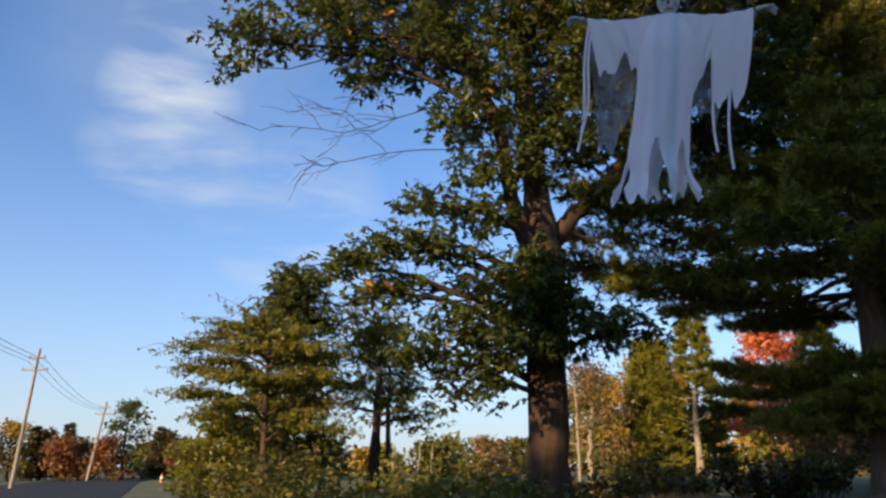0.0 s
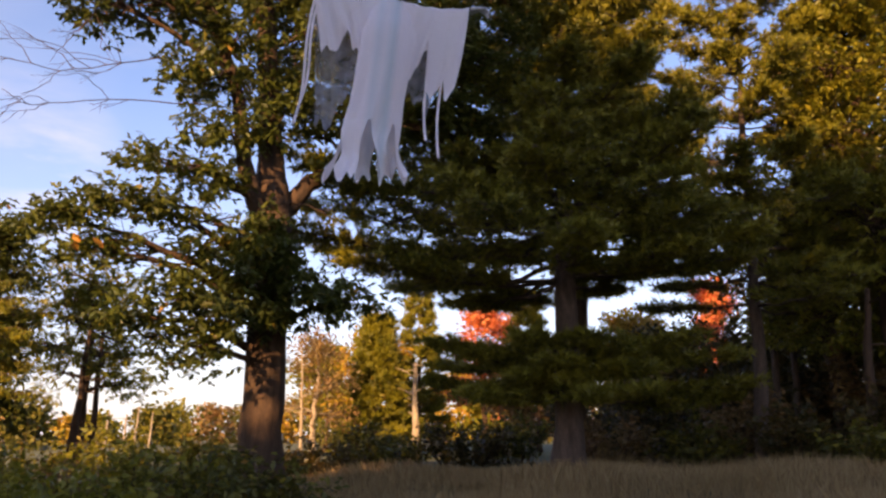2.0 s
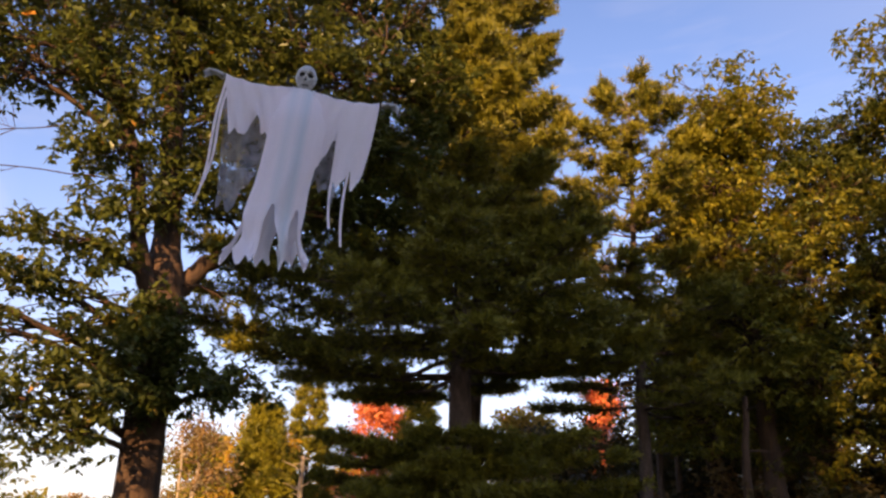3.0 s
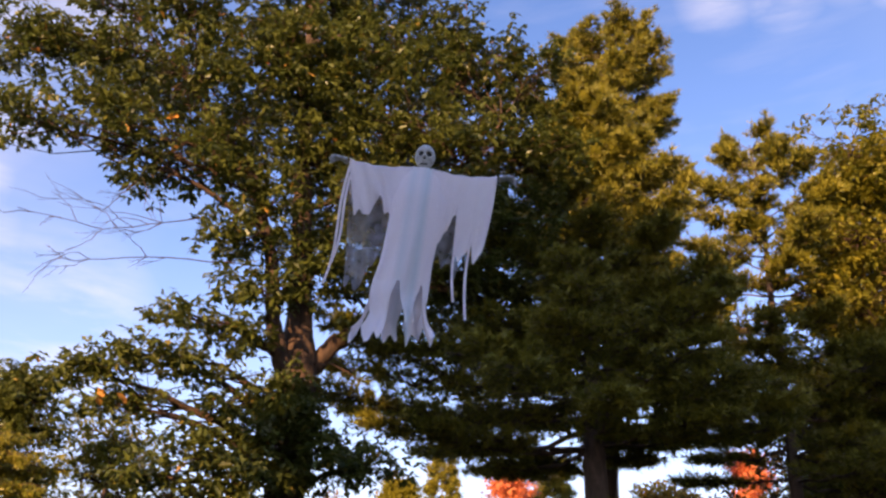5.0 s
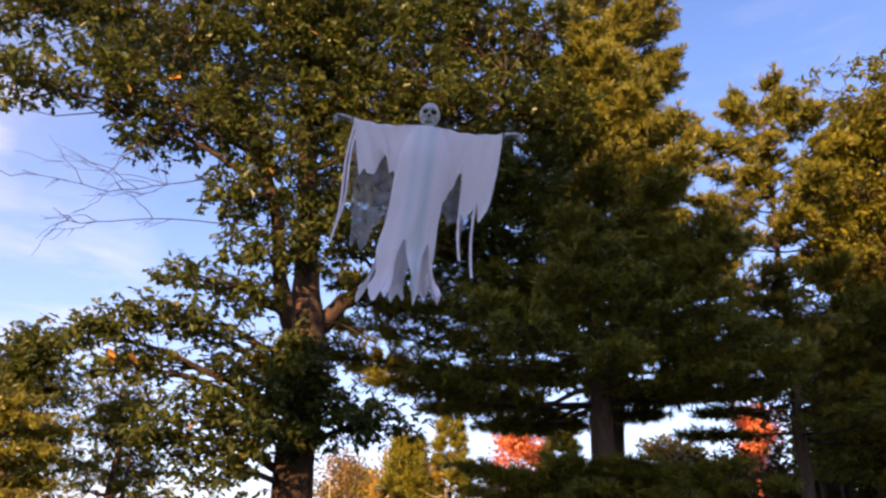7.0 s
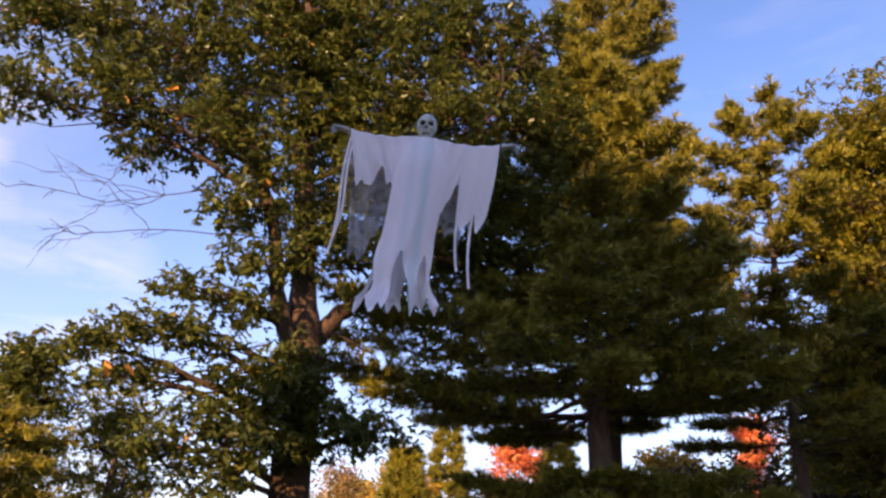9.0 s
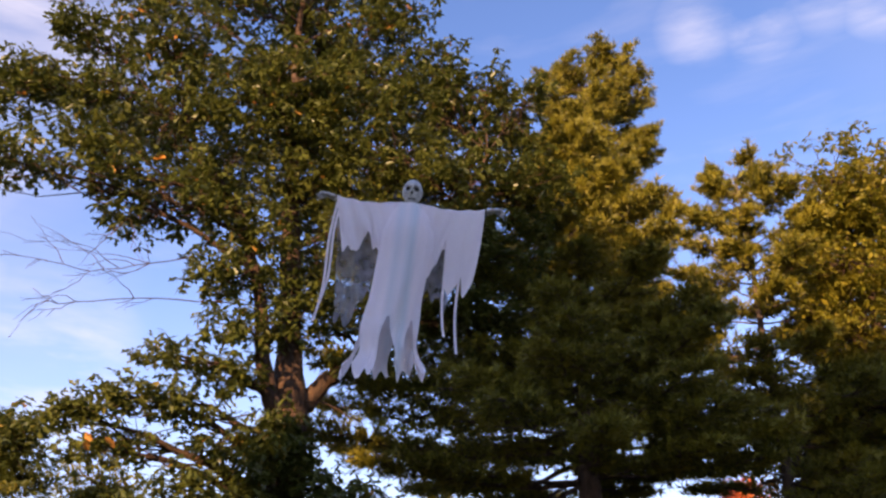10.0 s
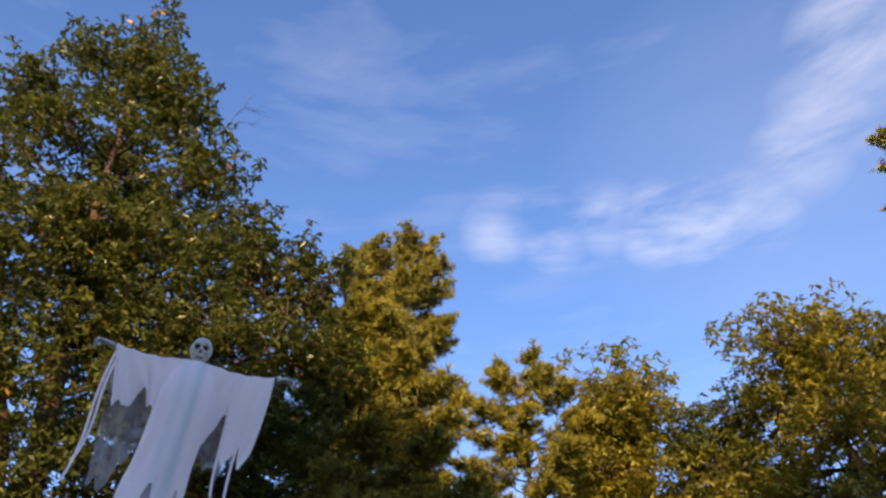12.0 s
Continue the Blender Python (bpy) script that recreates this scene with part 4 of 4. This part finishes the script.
# broad torn strips of the hem
for a0, a1, drop, sway, twist in ((0.00, 0.13, 0.50, 0.03, -0.06), (0.14, 0.30, 0.44, 0.07, 0.04), (0.31, 0.44, 0.36, 0.02, 0.10), (0.45, 0.60, 0.42, -0.04, 0.12), (0.61, 0.80, 0.48, -0.16, 0.05), (0.815, 0.985, 0.53, -0.03, -0.08)):
    def strip(u, v, a0=a0, a1=a1, drop=drop, sway=sway, twist=twist):
        mid = (a0 + a1) / 2
        uu = mid + (a0 + (a1 - a0) * u - mid) * (1 - 0.30 * math.sin(math.pi * min(1, v * 0.8)) - 0.12 * v)
        x, y, z = robe(uu, 1)
        ragged = 0.05 * math.sin(u * 9 + drop * 40) * v - 0.06 * v * (2 * u - 1) ** 2 * -1
        return (x + sway * v * v + 0.03 * v * math.sin(5 * v + drop * 20), y + twist * v + 0.05 * v * math.sin(6 * v + sway * 50), z - drop * v + ragged)

    grid_sheet(bm, strip, 8, 16, 0)
# sleeves: one wide cloth over each arm with a torn lower edge, and a longer grey gauze behind it
EDGE = {-1: ((0.08, 0.22, 0.30, 0.36, 0.41, 0.47, 0.52, 0.58, 0.62, 0.66), (0.62, 0.46, 0.42, 0.27, 0.40, 0.50, 0.44, 0.49, 0.36, 0.10)),
        1: ((0.08, 0.18, 0.26, 0.36, 0.365, 0.42, 0.48, 0.53, 0.56, 0.61, 0.66), (0.74, 0.72, 0.58, 0.36, 0.72, 0.80, 0.76, 0.60, 0.80, 0.77, 0.62))}
VEIL = {-1: ((0.24, 0.30, 0.36, 0.44, 0.50, 0.56, 0.60, 0.66), (0.60, 0.86, 0.94, 1.16, 1.06, 1.12, 0.70, 0.30)),
        1: ((0.16, 0.22, 0.28, 0.34, 0.40, 0.46), (0.80, 0.74, 0.84, 0.78, 0.92, 0.70))}
for s in (-1, 1):
    for table, mat, back, lo, hi in ((EDGE, 0, 0.0, 0.08, 0.66), (VEIL, 1, 0.08, VEIL[s][0][0], VEIL[s][0][-1])):
        def sleeve(u, v, s=s, table=table, back=back, lo=lo, hi=hi):
            x = lo + (hi - lo) * u
            top = 0.035 - 0.02 * x - 0.05 * math.sin(math.pi * min(1, x / 0.7))
            low = float(np.interp(x, *table[s])) + 0.018 * math.sin(x * 90 + back * 40)
            gather = 1 - 0.10 * v * v
            return (s * ((lo + 0.1) + (x - lo - 0.1) * gather), -0.045 * math.cos(v * 1.3) * (1 if not back else -0.6) + back + 0.016 * v * math.sin(x * 31 + 2.2 * math.sin(x * 11 + 3 * v) + s) + 0.006 * math.sin(x * 47 + v * 7), top - (low + top) * v)
        grid_sheet(bm, sleeve, 56, 16, mat)
    # rounded cloth over the arm's top
    def cuff(u, v, s=s):
        x = 0.08 + 0.58 * u
        a = math.pi * v
        top = 0.035 - 0.02 * x - 0.05 * math.sin(math.pi * min(1, x / 0.7))
        return (s * x, -0.045 * math.cos(a), top + 0.026 * math.sin(a) + 0.005 * math.sin(x * 40))
    grid_sheet(bm, cuff, 30, 8, 0)
    # loose threads and the claw at the end
    for x, drop in ((0.645, 1.12), (0.615, 0.95)) if s < 0 else ((0.35, 1.14), (0.47, 1.28)):
        def thread(u, v, s=s, x=x, drop=drop):
            return (s * (x + 0.06 * v * v + 0.02 * math.sin(6 * v)) + (u - 0.5) * 0.022, -0.03 + 0.03 * v + 0.008 * math.sin(9 * v), -0.02 - drop * v)
        grid_sheet(bm, thread, 2, 14, 0)
    for q in range(4):
        a = (q - 1.5) * 0.16
        V, F = tubes([(np.array([(s * 0.68, -0.01 + 0.02 * (q - 1.5), 0.015), (s * 0.75, -0.02 + 0.03 * (q - 1.5), 0.035 + a * 0.05), (s * 0.80, -0.03 + 0.035 * (q - 1.5), 0.02), (s * 0.835, -0.035 + 0.035 * (q - 1.5), -0.015)]), np.array((0.02, 0.013, 0.010, 0.003)))], 6)
        vs = [bm.verts.new(p) for p in V]
        for f in F:
            bm.faces.new([vs[m] for m in f]).material_index = 2
# skull: a domed brow, hollow cheeks and a narrow jaw, with dark eye, nose and mouth hollows
res = bmesh.ops.create_uvsphere(bm, u_segments=56, v_segments=44, radius=1)
for v in res["verts"]:
    x, y, z = v.co
    w = 0.092 * (1 - 0.34 * max(0, -z) ** 1.1)
    v.co = (x * w, y * 0.105 * (1 - 0.15 * max(0, -z)), 0.135 + z * 0.13)
    if y < 0:
        for ex, ez, r, deep in ((-0.034, 0.142, 0.030, 0.04), (0.034, 0.142, 0.030, 0.04), (0.0, 0.098, 0.016, 0.025), (-0.058, 0.078, 0.028, 0.018), (0.058, 0.078, 0.028, 0.018), (0.0, 0.052, 0.020, 0.006)):
            near = math.hypot(v.co.x - ex, v.co.z - ez)
            if near < r:
                v.co.y += deep * (1 - (near / r) ** 2)
for f in {f for v in res["verts"] for f in v.link_faces}:
    c = f.calc_center_median()
    eye = min(math.hypot(c.x - 0.034, c.z - 0.142), math.hypot(c.x + 0.034, c.z - 0.142)) < 0.022
    nose = abs(c.x) < 0.012 * (0.118 - c.z) / 0.03 and 0.086 < c.z < 0.118
    mouth = abs(c.x) < 0.034 and 0.046 < c.z < 0.058 and math.sin(c.x * 700) < 0.6
    f.smooth = True
    f.material_index = 3 if c.y < 0 and (eye or nose or mouth) else 2
me = bpy.data.meshes.new("ghost_figure")
bm.to_mesh(me)
bm.free()
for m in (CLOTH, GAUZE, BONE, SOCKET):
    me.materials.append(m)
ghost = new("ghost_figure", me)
ghost.matrix_world = pose(*ghost_at, 4, 5.5, -16)
tagged(ghost, label="white ragged ghost decoration with skull head and outspread sleeves in flight", category="halloween decoration")

# ---- the small quadcopter that carries it, behind the neck ----
DARK_PLASTIC = surface("dark_plastic", [(0.3, (0.018, 0.018, 0.02)), (0.7, (0.035, 0.035, 0.038))], 12.0, (1, 1, 1), 0.4, 0.1)
drone = tagged(new("quadcopter_drone"), label="small dark quadcopter carrying the ghost robe in flight", category="drone")
drone.matrix_world = ghost.matrix_world @ pose(0, 0.13, 0.06, 0, 0, 0)
bm = bmesh.new()
bmesh.ops.create_cube(bm, size=1)
bmesh.ops.scale(bm, vec=(0.11, 0.15, 0.05), verts=bm.verts)
bmesh.ops.bevel(bm, geom=bm.edges[:], offset=0.015, segments=2, affect="EDGES")
part("body", bm, DARK_PLASTIC, drone)
for sx in (-1, 1):
    for sy in (-1, 1):
        tip = np.array((sx * 0.15, sy * 0.13, 0.015))
        V, F = tubes([(np.array([(sx * 0.04, sy * 0.04, 0), tip * 0.5, tip]), np.array((0.012, 0.010, 0.010)))], 8)
        arm = put("arm", mesh_of("arm", V, F, DARK_PLASTIC, True), drone)
        bm = bmesh.new()
        bmesh.ops.create_cone(bm, segments=14, radius1=0.016, radius2=0.013, depth=0.04, cap_ends=True)
        bmesh.ops.translate(bm, vec=Vector(tip) + Vector((0, 0, 0.018)), verts=bm.verts)
        part("motor", bm, DARK_PLASTIC, arm)
        bm = bmesh.new()
        turn = sx * 0.6 + sy * 0.9
        for side in (-1, 1):
            vs = []
            for q in range(6):
                r = 0.008 + 0.075 * q / 5
                w = 0.005 + 0.009 * math.sin(math.pi * (q + 0.6) / 6)
                for e in (-1, 1):
                    vs.append(bm.verts.new(Matrix.Rotation(turn + (0 if side > 0 else math.pi), 3, "Z") @ Vector((r, e * w, e * 0.003))))
            for q in range(5):
                bm.faces.new((vs[2 * q], vs[2 * q + 2], vs[2 * q + 3], vs[2 * q + 1]))
        bmesh.ops.solidify(bm, geom=bm.faces[:], thickness=0.0015)
        bmesh.ops.translate(bm, vec=Vector(tip) + Vector((0, 0, 0.042)), verts=bm.verts)
        part("propeller", bm, DARK_PLASTIC, arm)

# ---- overhead wires between the poles ----
crowns = [np.array(spot(-26.75, 6.6, 75)), np.array(spot(-22.4, 3.7, 115)), np.array(spot(-19.4, 2.6, 165))]
crowns.insert(0, crowns[0] + (crowns[0] - crowns[1]) * 1.1)
for a, b in zip(crowns, crowns[1:]):
    for off in (-0.8, 0.0, 0.8):
        s = np.linspace(0, 1, 14)[:, None]
        p = a + (b - a) * s + (off, 0, 0)
        p[:, 2] -= 0.9 * np.sin(np.pi * s[:, 0])
        V, F = tubes([(p, np.full(14, 0.02))], 5)
        tagged(put("overhead_wire", mesh_of("overhead_wire", V, F, DARK_PLASTIC, True)), label="thin dark overhead wire between utility poles", category="wire", group="overhead wires")

# ---- a parked car and a marker far down the road ----
CAR_RED = surface("dark_red_car_paint", [(0.3, (0.07, 0.012, 0.014)), (0.7, (0.10, 0.016, 0.018))], 2.0, (1, 1, 1), 0.3, 0.02, 6, 0.3, 0.2)
CAR_GLASS, cg_nt, cg_p = nodes_of("car_window_glass")
cg_p.inputs["Base Color"].default_value = (0.02, 0.025, 0.03, 1)
cg_p.inputs["Roughness"].default_value = 0.08
MARKER_ORANGE = surface("orange_plastic", [(0.3, (0.65, 0.14, 0.03)), (0.7, (0.75, 0.2, 0.05))], 5.0, (1, 1, 1), 0.5, 0.05, 6, 0, 0.2)
car = tagged(new("parked_car"), label="dark red car standing far down the road", category="car")
at = ground_at(-19.6, 135)
car.matrix_world = pose(at[0], at[1], 0.1, 0, 0, 70)
bm = bmesh.new()
prof = [(-2.2, 0.35), (-2.2, 0.8), (-1.3, 0.95), (-0.8, 1.4), (0.9, 1.42), (1.6, 1.0), (2.2, 0.9), (2.25, 0.35)]
left = [bm.verts.new((x, -0.85, z)) for x, z in prof]
right = [bm.verts.new((x, 0.85, z)) for x, z in prof]
bm.faces.new(left)
bm.faces.new(right[::-1])
for k in range(8):
    bm.faces.new((left[k], left[(k + 1) % 8], right[(k + 1) % 8], right[k]))
bmesh.ops.recalc_face_normals(bm, faces=bm.faces)
bmesh.ops.bevel(bm, geom=bm.edges[:], offset=0.08, segments=2, affect="EDGES")
part("body", bm, CAR_RED, car)
for s in (-1, 1):
    bm = bmesh.new()
    q = [bm.verts.new((x, s * 0.862, z)) for x, z in ((-1.15, 0.98), (-0.72, 1.32), (0.82, 1.33), (1.35, 1.02))]
    bm.faces.new(q if s < 0 else q[::-1])
    part("window", bm, CAR_GLASS, car)
    for x in (-1.35, 1.4):
        bm = bmesh.new()
        bmesh.ops.create_cone(bm, segments=20, radius1=0.33, radius2=0.33, depth=0.22, cap_ends=True, matrix=pose(x, s * 0.8, 0.33, 90, 0, 0))
        part("wheel", bm, DARK_PLASTIC, car)
at = ground_at(-18.5, 100)
cone = tagged(new("traffic_cone"), label="orange and white traffic cone at the road's edge", category="traffic cone")
cone.location = at
for name, r1, r2, z0, z1, m in (("base", 0.28, 0.28, 0.0, 0.05, MARKER_ORANGE), ("lower_band", 0.22, 0.17, 0.05, 0.4, MARKER_ORANGE), ("white_band", 0.17, 0.12, 0.4, 0.7, CLOTH), ("tip", 0.12, 0.05, 0.7, 1.0, MARKER_ORANGE)):
    bm = bmesh.new()
    bmesh.ops.create_cone(bm, segments=16, radius1=r1, radius2=r2, depth=z1 - z0, cap_ends=True)
    bmesh.ops.translate(bm, vec=(0, 0, (z0 + z1) / 2), verts=bm.verts)
    part(name, bm, m, cone)

# ---- tall grass ----
rng = np.random.default_rng(900)
n = 60000
az, d = rng.uniform(6, 66, n), np.sqrt(rng.uniform(6.0 ** 2, 19.0 ** 2, n))
gx, gy = d * np.sin(np.radians(az)), d * np.cos(np.radians(az))
foot = np.stack([gx, gy, ground_z(gx, gy) - 0.01], 1)
h = rng.uniform(0.22, 0.55, (n, 1)) * (0.7 + 0.4 * np.sin(gx * 1.1) * np.sin(gy * 0.9 + 2))[:, None]
lean = rng.normal(0, 0.28, (n, 3)) * h
lean[:, 2] = 0
side = rng.normal(0, 1, (n, 3)) * (1, 1, 0)
side /= np.linalg.norm(side, axis=1, keepdims=True)
side *= 0.008
up = np.concatenate([np.zeros((n, 2)), h], 1)
V = np.stack([foot - side, foot + side, foot + up * 0.6 + lean * 0.4 + side * 0.7, foot + up + lean, foot + up * 0.6 + lean * 0.4 - side * 0.7], 1).reshape(-1, 3)
F = np.arange(n)[:, None] * 5 + np.array([[0, 1, 2, 3, 4]])
grass = put("tall_grass", mesh_of("tall_grass", V, F, DRY_GRASS), kind="stuff")
tagged(grass, label="tall dry brown meadow grass at the wood's edge", category="grass")
